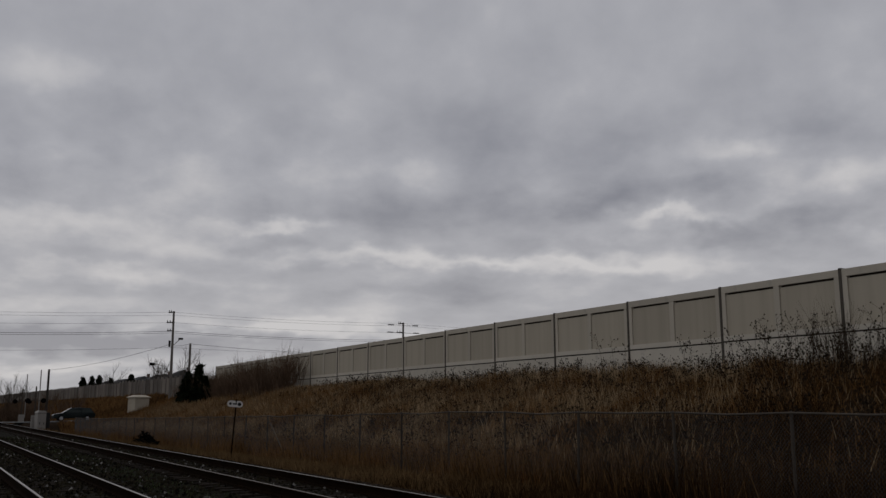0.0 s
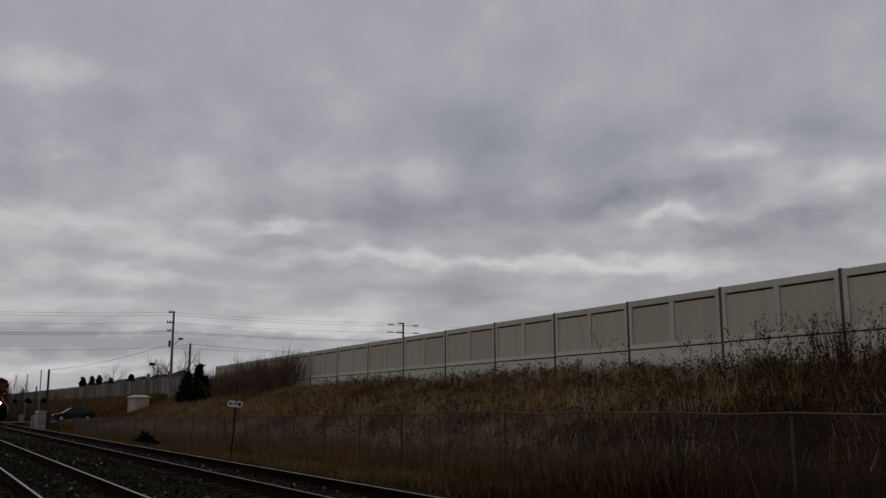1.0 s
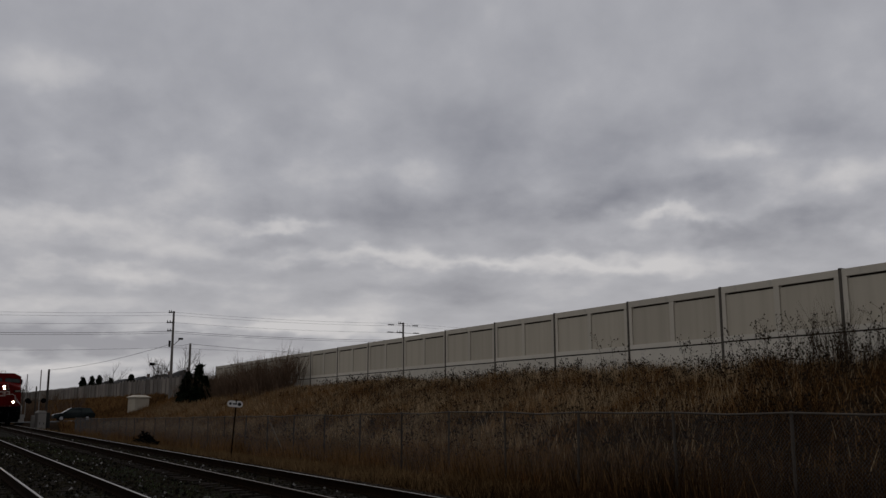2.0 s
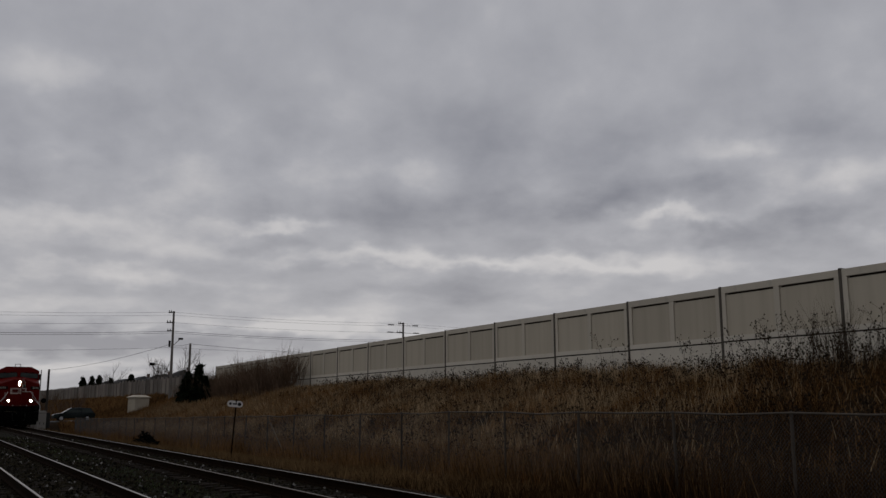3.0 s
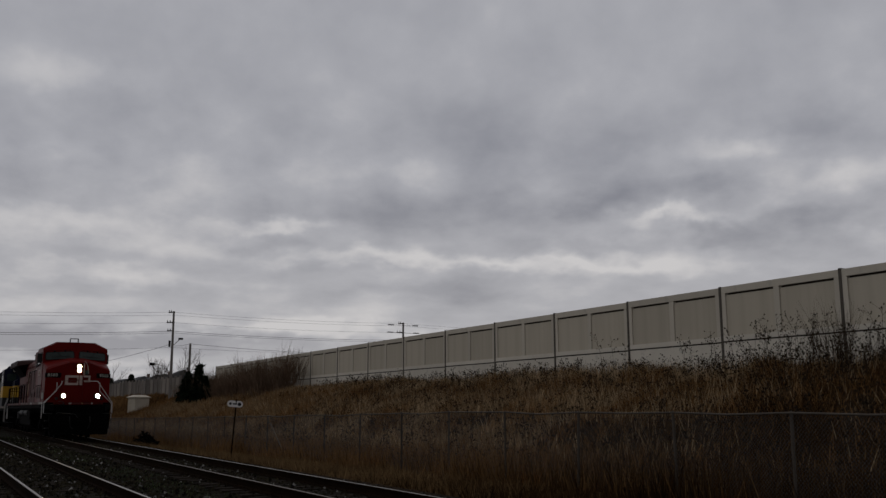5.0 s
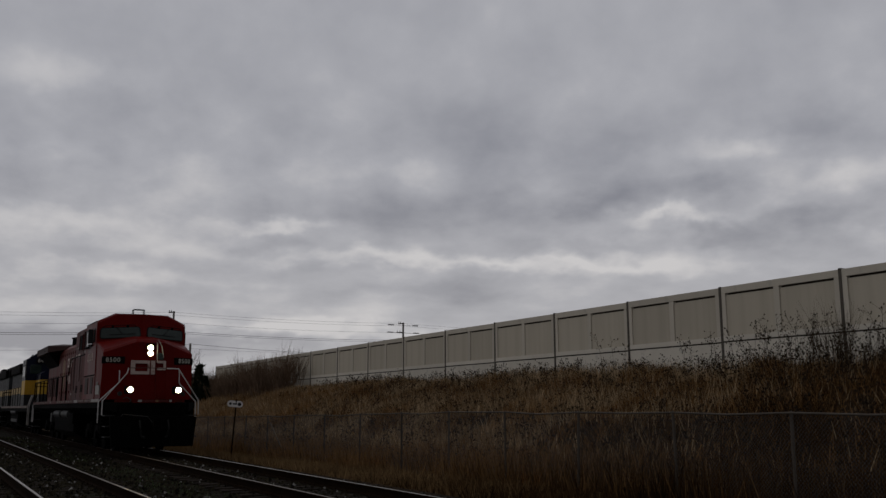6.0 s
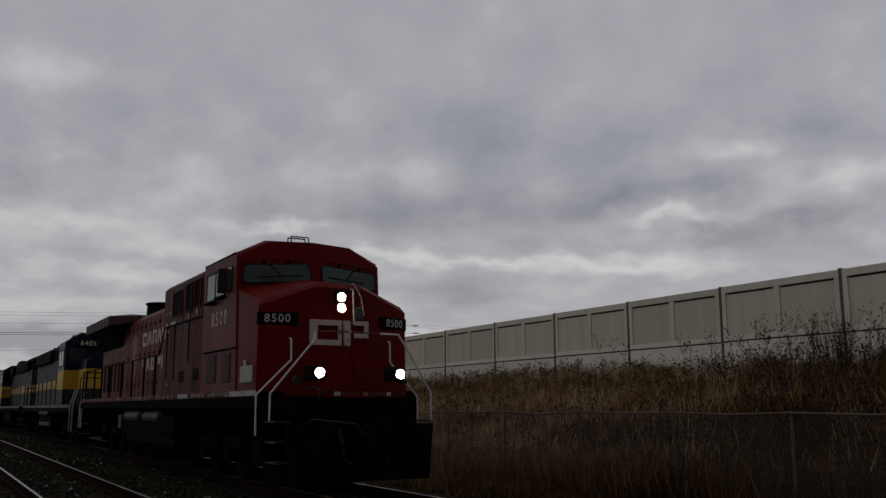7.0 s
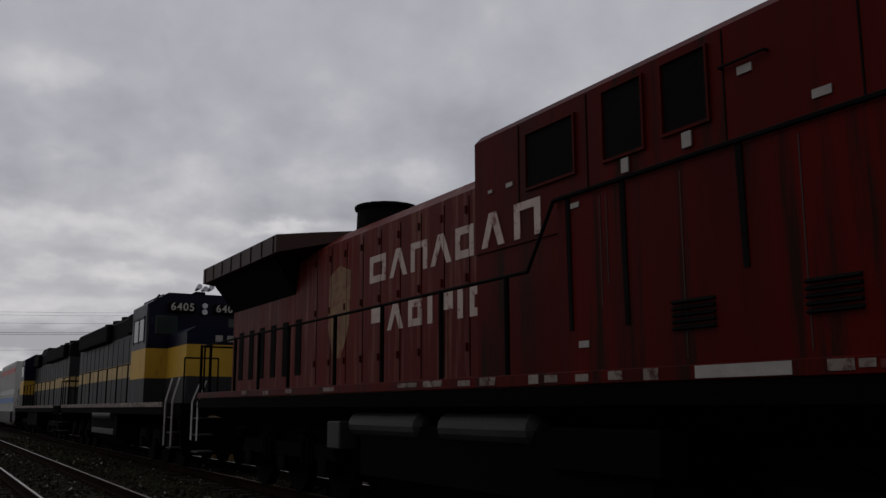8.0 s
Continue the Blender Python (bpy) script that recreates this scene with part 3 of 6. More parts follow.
def rounded(bm, quad, r, thick=0.008, out=0.0, n=4):
    """A slab on a quad with rounded corners; r: corner size as a share of the height, out: metres ahead of the quad."""
    a = [Vector(p) for p in quad]
    wd = ((a[1] - a[0]).length + (a[2] - a[3]).length) / 2
    ht = ((a[3] - a[0]).length + (a[2] - a[1]).length) / 2
    rs, rt = r * ht / wd, r
    pts = []
    for cs, ct, a0 in ((1 - rs, rt, -90), (1 - rs, 1 - rt, 0), (rs, 1 - rt, 90), (rs, rt, 180)):
        for k in range(n + 1):
            an = radians(a0 + 90 * k / n)
            pts.append(lerp4(quad, cs + rs * math.cos(an), ct + rt * math.sin(an)))
    P = [L(u - out, w, z) for u, w, z in pts]
    nrm = (P[n] - P[0]).cross(P[-1] - P[0]).normalized() * thick
    hull(bm, [p + nrm for p in P] + [p - nrm for p in P])


def lerp4(q, s, t):
    a, b, c, d = (Vector(p) for p in q)
    return tuple((a * (1 - s) + b * s) * (1 - t) + (d * (1 - s) + c * s) * t)


def truck(parent, uc, spacing=1.85, n=3):
    bm = bmesh.new()
    span = spacing * (n - 1) / 2
    for w in (-1.02, 1.02):
        lhull(bm, [(uc - span - 0.5, w - 0.08, 0.62), (uc + span + 0.5, w - 0.08, 0.62), (uc - span - 0.5, w + 0.08, 0.62), (uc + span + 0.5, w + 0.08, 0.62),
                   (uc - span - 0.3, w - 0.08, 0.86), (uc + span + 0.3, w - 0.08, 0.86), (uc - span - 0.3, w + 0.08, 0.86), (uc + span + 0.3, w + 0.08, 0.86)])
        for i in range(n):
            c = uc + (i - (n - 1) / 2) * spacing
            lbox(bm, c - 0.19, c + 0.19, w - 0.13, w + 0.13, 0.36, 0.66, 0.03)
            if i < n - 1:
                for q in (0.6, 0.85):
                    cyl(bm, L(c + q * 0.9, w + 0.1, 0.55), L(c + q * 0.9, w + 0.1, 0.95), 0.09, seg=8)
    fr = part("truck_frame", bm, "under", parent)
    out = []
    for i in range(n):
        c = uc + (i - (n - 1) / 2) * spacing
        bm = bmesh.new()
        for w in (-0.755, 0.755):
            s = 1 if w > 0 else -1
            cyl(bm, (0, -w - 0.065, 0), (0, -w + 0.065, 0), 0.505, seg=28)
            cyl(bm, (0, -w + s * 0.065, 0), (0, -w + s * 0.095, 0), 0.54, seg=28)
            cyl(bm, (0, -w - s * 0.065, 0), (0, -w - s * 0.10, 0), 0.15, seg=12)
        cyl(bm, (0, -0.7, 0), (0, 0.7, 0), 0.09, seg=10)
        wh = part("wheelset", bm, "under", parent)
        wh.matrix_basis = pose(-c, 0, 0.506)
        out.append((wh, c))
    return out


def sealed_beam(name, parent, u, w, z, r, label):
    """A lamp: dished reflector facing ahead, glowing bulb in it, rubber rim."""
    v, f, n, rings = [], [], 20, 6
    for i in range(rings):
        q = i / (rings - 1)
        rr = r * (0.12 + 0.88 * q)
        for k in range(n):
            a = 6.28319 * k / n
            v.append(tuple(L(u - 0.002 + 0.05 * (1 - q * q), w + rr * math.cos(a), z + rr * math.sin(a))))
    for i in range(rings - 1):
        for k in range(n):
            f.append((i * n + k, i * n + (k + 1) % n, (i + 1) * n + (k + 1) % n, (i + 1) * n + k))
    f.append(tuple(range(n)))
    lamp = raw(name, v, f, "reflector", parent, label)
    bm = bmesh.new()
    bmesh.ops.create_icosphere(bm, subdivisions=2, radius=r * 0.42, matrix=Matrix.Translation(L(u + 0.012, w, z)))
    part("bulb", bm, "lamp", lamp)
    bm = bmesh.new()
    for k in range(n):
        a, b = 6.28319 * k / n, 6.28319 * (k + 1) / n
        cyl(bm, L(u - 0.004, w + r * 1.06 * math.cos(a), z + r * 1.06 * math.sin(a)), L(u - 0.004, w + r * 1.06 * math.cos(b), z + r * 1.06 * math.sin(b)), 0.012, seg=5)
    part("rim", bm, "rubber", lamp)
    return lamp


WHEELS = []


def build_lead():
    """Red six-axle road locomotive with a wide nose."""
    A = thing("locomotive", "red wide-nosed diesel freight locomotive, weathered, lights on", "locomotive", pose(-122.5, TRACK_FAR, 0))
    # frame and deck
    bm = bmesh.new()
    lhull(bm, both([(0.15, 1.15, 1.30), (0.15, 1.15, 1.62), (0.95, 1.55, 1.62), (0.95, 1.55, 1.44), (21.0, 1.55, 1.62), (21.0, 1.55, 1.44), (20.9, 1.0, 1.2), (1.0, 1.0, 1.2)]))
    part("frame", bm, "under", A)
    for s in (1, -1):
        bm = bmesh.new()
        lbox(bm, 1.0, 20.98, min(s * 1.50, s * 1.565), max(s * 1.50, s * 1.565), 1.625, 1.745, 0.008)
        part("side_sill", bm, "red_grime", A, "grimy red side sill")
    # nose
    bm = bmesh.new()
    lhull(bm, both([(0.78, 0.55, 1.72), (1.26, 1.50, 1.72), (2.7, 1.50, 1.72), (1.02, 0.48, 3.63), (1.12, 0.44, 3.72), (1.28, 1.48, 3.26), (1.38, 1.42, 3.38), (2.62, 1.49, 3.70), (2.30, 0.30, 3.92)]))
    nose = part("nose", bm, "red", A)
    # cab
    FR = [(2.20, 0.0, 3.80), (2.55, 1.50, 3.62), (2.60, 1.47, 4.29), (2.40, 0.0, 4.40)]
    bm = bmesh.new()
    lhull(bm, both([(2.4, 1.52, 1.72), (4.88, 1.52, 1.72), (2.55, 1.52, 3.62), (2.62, 1.52, 4.34), (2.72, 1.50, 4.44), (4.88, 1.52, 4.44), (2.755, 0.92, 4.735), (4.88, 0.92, 4.735), (2.60, 0.85, 4.70), (2.45, 0.0, 4.72),
                    (2.20, 0.0, 3.80), (2.40, 0.0, 4.40), (2.60, 1.47, 4.29), (2.50, 0.1, 4.52)]))
    cab = part("cab", bm, "red", A)
    for s in (1, -1):
        bm = bmesh.new()
        ltube(bm, [(2.72, s * 1.512, 4.43), (4.88, s * 1.512, 4.43)], 0.018)
        part("roof_gutter", bm, "soot", cab)
    for s in (1, -1):
        F = [(u, s * w, z) for u, w, z in FR]
        q = [lerp4(F, a, b) for a, b in ((0.06, 0.16), (0.955, 0.26), (0.955, 0.84), (0.08, 0.80))]
        q = [(u - 0.012, w, z) for u, w, z in q]
        bm = bmesh.new()
        rounded(bm, q, 0.22, 0.03)
        fr = part("windshield_gasket", bm, "rubber", cab)
        qi = [lerp4(q, a, b) for a, b in ((0.025, 0.05), (0.98, 0.055), (0.98, 0.94), (0.03, 0.945))]
        qi = [(u - 0.03, w, z) for u, w, z in qi]
        bm = bmesh.new()
        rounded(bm, qi, 0.2, 0.008)
        part("windshield", bm, "glass", cab, "dark tinted windshield pane")
        # wiper, eyebrow rail
        bm = bmesh.new()
        m0 = lerp4(q, 0.62, 1.05)
        ltube(bm, [(m0[0] - 0.05, m0[1], m0[2]), (lerp4(q, 0.45, 0.35)[0] - 0.06, *lerp4(q, 0.45, 0.35)[1:])], 0.012, 5)
        e = [lerp4(q, a, b) for a, b in ((0.14, 0.35), (0.78, 0.33))]
        ltube(bm, [(p[0] - 0.06, p[1], p[2]) for p in e], 0.010, 5)
        part("wiper", bm, "rubber", cab)
        bm = bmesh.new()
        e = [lerp4(q, a, b) for a, b in ((0.10, 1.02), (0.16, 1.16), (0.88, 1.16), (0.95, 1.02))]
        ltube(bm, [(p[0] - (0.03 if i in (0, 3) else 0.10), p[1], p[2]) for i, p in enumerate(e)], 0.011, 5)
        for a in (0.32, 0.7):
            p, p2 = lerp4(q, a, 1.02), lerp4(q, a, 1.16)
            lhull(bm, [(p[0] - 0.02, p[1] - 0.05, p[2]), (p[0] - 0.02, p[1] + 0.05, p[2]), (p2[0] - 0.10, p2[1] - 0.03, p2[2]), (p2[0] - 0.10, p2[1] + 0.03, p2[2]), (p[0] - 0.05, p[1], p[2] - 0.03)])
        part("grab_rail", bm, "soot", cab)
        # side windows
        for nm, u0, u1, z0, z1 in (("side_window", 3.30, 4.62, 3.60, 4.22), ("quarter_window", 2.83, 3.10, 3.70, 4.20)):
            w0, w1 = (1.505, 1.535) if s > 0 else (-1.535, -1.505)
            bm = bmesh.new()
            lbox(bm, u0, u1, w0, w1, z0, z1, 0.02)
            part(nm + "_frame", bm, "rubber", cab)
            if nm == "side_window":
                bm = bmesh.new()
                for a, b, c, d in ((4.58, 4.62, z0, z1), (3.94, 3.975, z0, z1), (3.975, 4.58, z0, z0 + 0.045), (3.975, 4.58, z1 - 0.03, z1)):
                    lbox(bm, a, b, min(s * 1.53, s * 1.55), max(s * 1.53, s * 1.55), c, d)
                part("sash_frame", bm, "tank", cab, "dull aluminium sliding sash")
            bm = bmesh.new()
            w0, w1 = (1.52, 1.541) if s > 0 else (-1.541, -1.52)
            if nm == "side_window":
                lbox(bm, u0 + 0.70, u1 - 0.05, w0, w1, z0 + 0.05, z1 - 0.05)
                lbox(bm, u0 + 0.05, u0 + 0.64, w0, w1, z0 + 0.05, z1 - 0.05)
            else:
                lbox(bm, u0 + 0.025, u1 - 0.025, w0, w1, z0 + 0.025, z1 - 0.025)
            part("pane", bm, "glass", cab)
        # wind deflector and mirror by the side window, armrest sill
        bm = bmesh.new()
        lbox(bm, 3.22, 3.28, 1.53 if s > 0 else -1.70, 1.70 if s > 0 else -1.53, 3.68, 4.18, 0.01)
        part("wind_deflector", bm, "tank", cab)
        bm = bmesh.new()
        lbox(bm, 3.9, 4.5, 1.53 if s > 0 else -1.64, 1.64 if s > 0 else -1.53, 3.55, 3.59, 0.01)
        lbox(bm, 3.3, 3.85, 1.53 if s > 0 else -1.60, 1.60 if s > 0 else -1.53, 3.60, 3.66, 0.01)
        part("armrest", bm, "soot", cab)
        # recessed lower doors
        for u0, u1 in ((3.75, 4.47), (2.78, 3.34)):
            bm = bmesh.new()
            lbox(bm, u0, u1, 1.51 if s > 0 else -1.532, 1.532 if s > 0 else -1.51, 1.92, 2.50, 0.012)
            part("locker_grille", bm, "wing", cab)
            bm = bmesh.new()
            for k in range(9):
                z = 1.95 + k * 0.06
                lbox(bm, u0 + 0.03, u1 - 0.03, 1.52 if s > 0 else -1.545, 1.545 if s > 0 else -1.52, z, z + 0.022)
            part("grille_slats", bm, "wing", cab)
        bm = bmesh.new()
        lhull(bm, [(2.48, s * 1.51, 2.54), (4.68, s * 1.51, 2.54), (2.48, s * 1.575, 2.555), (4.68, s * 1.575, 2.555), (2.48, s * 1.51, 2.59), (4.68, s * 1.51, 2.59)])
        part("drip_ledge", bm, "soot", cab)
        # number on the cab side
        if s > 0:
            letters("cab_number", "8500", 0.40, Matrix.Translation(L(3.66, 1.5225, 3.20)) @ pose(0, 0, 0, 90, 0, 0), "cream", cab, "faded cream painted road number", spacing=1.5, bold=0.006)
            # white notices by the nose
            for nm, u0, u1, z0, z1 in (("notice", 1.40, 2.12, 1.89, 2.19), ("notice", 1.79, 1.93, 2.19, 2.30)):
                bm = bmesh.new()
                lbox(bm, u0, u1, 1.49, 1.527 if u0 > 1.8 else 1.529, z0, z1)
                part(nm, bm, "white", cab, "white pasted notice")
    # number boards and headlights on the nose
    for s in (1, -1):
        base = Matrix.Translation(L(1.155, s * 1.165, 3.02)) @ pose(0, 0, 0, 90, 0, 90 - s * 22.6) 
        bm = bmesh.new()
        box(bm, -0.37, 0.37, -0.118, 0.118, -0.06, 0.03, 0.015, base)
        bd = part("number_board", bm, "soot", nose, "black number board")
        letters("board_number", "8500", 0.205, base @ pose(0, 0, 0.034), "figure", bd, "white numerals", spacing=1.2, bold=0.001)
        bm = bmesh.new()
        lbox(bm, 0.125, 0.50, s * 0.77 - 0.12, s * 0.77 + 0.12, 1.89, 2.15, 0.03)
        dl = part("ditch_light_housing", bm, "soot", A)
        sealed_beam("ditch_light", dl, 0.06, s * 0.77, 2.02, 0.092, "lit warm white ditch light")
        bm = bmesh.new()
        cyl(bm, L(0.5, s * 1.02, 1.9), L(0.42, s * 1.02, 1.9), 0.075, seg=14)
        part("marker_lamp", bm, "tank", A)
    bm = bmesh.new()
    lbox(bm, 0.985, 1.10, -0.15, 0.15, 3.11, 3.60, 0.02)
    hb = part("headlight_housing", bm, "soot", nose)
    for z in (3.45, 3.25):
        sealed_beam("headlight", hb, 0.945, 0.01, z, 0.088, "lit warm white headlight")
    # emblem blocks on the nose: plain shapes
    for boxes in ([(0.50, 0.63, 2.55, 3.01), (0.09, 0.50, 2.91, 3.01), (0.09, 0.50, 2.55, 2.65), (0.03, 0.09, 2.55, 3.01)], [(-0.14, -0.02, 2.55, 3.01)],
                  [(-0.50, -0.22, 2.93, 3.01), (-0.50, -0.42, 2.70, 2.93), (-0.42, -0.22, 2.70, 2.78)]):
        bm = bmesh.new()
        uu = 0.845 if boxes[0][0] < -0.1 else 0.868
        for w0, w1, z0, z1 in boxes:
            lbox(bm, uu, uu + 0.09, w0, w1, z0, z1)
        part("nose_marking", bm, "cream", nose, "faded cream painted block marking")
    # nose door with window, grab irons
    bm = bmesh.new()
    lhull(bm, [(0.765 + (z - 1.78) * 0.1235 + d, w, z) for w in (-0.50, -0.18) for z in (1.78, 3.35) for d in (0.0, 0.1)])
    door = part("nose_door", bm, "red", nose)
    bm = bmesh.new()
    lbox(bm, 0.895, 0.95, -0.43, -0.25, 3.04, 3.28, 0.02)
    part("door_window", bm, "glass", door)
    bm = bmesh.new()
    ltube(bm, [(1.02, -0.20, 3.62), (0.90, -0.20, 3.60), (0.84, -0.20, 2.98), (0.93, -0.20, 2.96)], 0.014)
    ltube(bm, [(1.10, -0.24, 3.72), (0.98, -0.25, 3.72), (0.88, -0.35, 3.48), (0.86, -0.41, 3.14), (0.96, -0.41, 3.10)], 0.012)
    part("grab_iron", bm, "white", nose, "white painted grab iron")
    # anticlimber, pilot, coupler
    bm = bmesh.new()
    lhull(bm, both([(0.02, 0.62, 1.60), (0.02, 0.62, 1.72), (0.5, 1.1, 1.60), (0.5, 1.1, 1.72), (0.9, 1.1, 1.6), (0.9, 1.1, 1.72)]))
    anti = part("anticlimber", bm, "red_grime", A, "scuffed red anticlimber")
    for w0, w1, c in ((0.40, 0.52, "white"), (0.02, 0.38, "reflect"), (-0.12, -0.02, "tan"), (-0.46, -0.14, "reflect"), (-0.56, -0.48, "white")):
        bm = bmesh.new()
        lbox(bm, 0.012, 0.03, w0, w1, 1.63, 1.70)
        part("reflector", bm, c, anti)
    bm = bmesh.new()
    lhull(bm, both([(-0.05, 1.28, 0.50), (-0.05, 1.38, 1.15), (0.06, 1.28, 0.50), (0.06, 1.38, 1.15), (-0.15, 0.5, 0.22), (0.0, 0.5, 0.22), (-0.10, 1.28, 0.20), (0.02, 1.28, 0.20), (0.0, 0.4, 1.18)]))
    lbox(bm, 0.05, 0.9, -1.05, 1.05, 0.9, 1.62, 0.03)
    part("pilot", bm, "under", A, "black snowplough pilot")
    bm = bmesh.new()
    lbox(bm, -0.62, 0.3, -0.09, 0.09, 0.78, 1.0, 0.03)
    lhull(bm, [(-0.95, -0.16, 0.70), (-0.95, 0.2, 0.70), (-0.95, -0.16, 1.06), (-0.95, 0.2, 1.06), (-0.6, -0.14, 0.72), (-0.6, 0.14, 0.72), (-0.6, -0.14, 1.04), (-0.6, 0.14, 1.04)])
    part("coupler", bm, "under", A)
    for w in (0.45, -0.45):
        bm = bmesh.new()
        ltube(bm, [(-0.05, w, 1.05), (-0.25, w, 0.8), (-0.22, w * 0.9, 0.55), (-0.35, w * 0.7, 0.5)], 0.03)
        part("air_hose", bm, "rubber", A)
    # corner steps with white handrails
    for s in (1, -1):
        for k, (z, wo) in enumerate(((0.50, 1.46), (0.84, 1.47), (1.18, 1.48))):
            bm = bmesh.new()
            lbox(bm, 0.22 + 0.04 * k, 0.78, min(s * 1.15, s * wo), max(s * 1.15, s * wo), z, z + 0.03)
            lbox(bm, 0.20 + 0.04 * k, 0.23 + 0.04 * k, min(s * 1.18, s * wo), max(s * 1.18, s * wo), z - 0.005, z + 0.035)
            part("step", bm, "tank", A)
        bm = bmesh.new()
        lbox(bm, 0.80, 0.84, min(s * 1.1, s * 1.5), max(s * 1.1, s * 1.5), 0.45, 1.5)
        part("step_board", bm, "under", A)
        bm = bmesh.new()
        ltube(bm, [(0.93, s * 1.585, 0.96), (0.96, s * 1.585, 1.65), (0.90, s * 0.98, 2.27), (0.92, s * 0.98, 2.64), (1.0, s * 0.98, 2.66)], 0.017, 7)
        part("step_handrail", bm, "chrome_rail", A, "white painted handrail")
    bm = bmesh.new()
    ltube(bm, [(0.24, 1.58, 1.22), (0.24, 1.58, 1.66), (0.03, 0.90, 2.56), (0.06, 0.86, 2.72)], 0.017, 7)
    part("front_handrail", bm, "chrome_rail", A, "white painted handrail")
    bm = bmesh.new()
    ltube(bm, [(0.03, -0.35, 2.72), (0.10, -0.75, 2.72), (0.08, -0.88, 2.52), (0.22, -1.48, 1.70), (0.24, -1.50, 1.22)], 0.017, 7)
    part("front_handrail", bm, "chrome_rail", A, "white painted handrail")
    bm = bmesh.new()
    ltube(bm, [(0.06, 0.86, 2.72), (0.03, 0.30, 2.73), (0.03, -0.35, 2.72)], 0.012, 7)
    part("front_chain_bar", bm, "wing", A)
    bm = bmesh.new()
    ltube(bm, [(-0.12, 1.05, 1.18), (-0.30, 1.02, 1.24), (-0.32, 0.25, 1.16), (-0.3, 0.12, 1.0)], 0.010)
    part("uncoupling_lever", bm, "tank", A)
    bm = bmesh.new()
    ltube(bm, [(0.2, 0.95, 1.74), (0.12, 0.85, 1.78), (0.1, 0.72, 1.70), (0.12, 0.78, 1.58), (0.2, 0.92, 1.60)], 0.018)
    part("jumper_cable", bm, "tank", A)
    # roof fittings
    bm = bmesh.new()
    ltube(bm, [(3.15, 0.22, 4.73), (3.15, 0.22, 4.95), (3.15, -0.16, 4.95), (3.15, -0.16, 4.73)], 0.014)
    ltube(bm, [(3.35, 0.22, 4.73), (3.35, 0.22, 4.95), (3.35, -0.16, 4.95), (3.35, -0.16, 4.73)], 0.014)
    part("roof_antenna_guard", bm, "soot", cab)
    # electrical cabinet along the near side, upper blower housing
    bm = bmesh.new()
    lhull(bm, both([(4.88, 1.50, 1.72), (8.38, 1.50, 1.72), (4.88, 1.50, 3.36), (8.38, 1.50, 3.36), (4.88, 1.06, 3.46), (8.38, 1.06, 3.46)]))
    inv = part("inverter_cabinet", bm, "red_grime", A)
    bm = bmesh.new()
    lhull(bm, both([(4.88, 1.08, 3.2), (10.55, 1.08, 3.2), (4.88, 1.08, 4.56), (10.55, 1.08, 4.56), (4.88, 0.98, 4.66), (10.55, 0.98, 4.66)]))
    lhull(bm, both([(8.2, 1.06, 1.7), (10.55, 1.06, 1.7), (8.2, 1.06, 3.3), (10.55, 1.06, 3.3)]))
    up = part("blower_housing", bm, "red_grime", A, "soot-stained red blower housing")
    for u0, u1, z0, z1 in ((8.62, 9.45, 3.78, 4.38), (7.60, 8.15, 3.78, 4.46), (6.80, 7.33, 3.82, 4.46)):
        for s in (1, -1):
            bm = bmesh.new()
            lbox(bm, u0, u1, min(s * 1.06, s * 1.088), max(s * 1.06, s * 1.088), z0, z1, 0.01)
            part("intake_screen", bm, "soot", up)
            bm = bmesh.new()
            for a, b, c, d in ((u0 - 0.025, u0, z0 - 0.03, z1 + 0.02), (u1, u1 + 0.025, z0 - 0.03, z1 + 0.02), (u0, u1, z1, z1 + 0.02), (u0, u1, z0 - 0.03, z0)):
                lbox(bm, a, b, min(s * 1.07, s * 1.11), max(s * 1.07, s * 1.11), c, d)
            part("screen_frame", bm, "red_grime", up)
    for s in (1, -1):
        bm = bmesh.new()
        ltube(bm, [(4.9, s * 1.515, 3.385), (8.40, s * 1.515, 3.385)], 0.026)
        part("cabinet_edge_rail", bm, "soot", inv)
    for u0, u1, z0, z1 in ((6.44, 6.89, 2.02, 2.28), (5.19, 5.62, 2.04, 2.30)):
        bm = bmesh.new()
        for k in range(5):
            z = z0 + (z1 - z0) * k / 5
            lhull(bm, [(u0, 1.50, z), (u1, 1.50, z), (u0, 1.535, z + 0.008), (u1, 1.535, z + 0.008), (u0, 1.50, z + 0.035), (u1, 1.50, z + 0.035)])
        part("louvre", bm, "soot", inv)
    for u, z0 in ((8.20, 2.12), (7.43, 2.11), (6.12, 2.43)):
        bm = bmesh.new()
        lhull(bm, [(u - 0.03, 1.49, z0), (u + 0.02, 1.49, z0), (u - 0.03, 1.512, z0), (u + 0.02, 1.512, z0), (u - 0.02, 1.49, 3.36), (u + 0.04, 1.49, 3.36), (u - 0.02, 1.516, 3.36), (u + 0.04, 1.516, 3.36)])
        part("cabinet_strap", bm, "soot", inv)
    for u, z0 in ((7.75, 2.3), (7.66, 2.5), (6.75, 1.8), (5.6, 1.8)):
        bm = bmesh.new()
        lbox(bm, u - 0.006, u + 0.006, 1.495, 1.504, z0, 3.30)
        part("panel_seam", bm, "wing", inv)
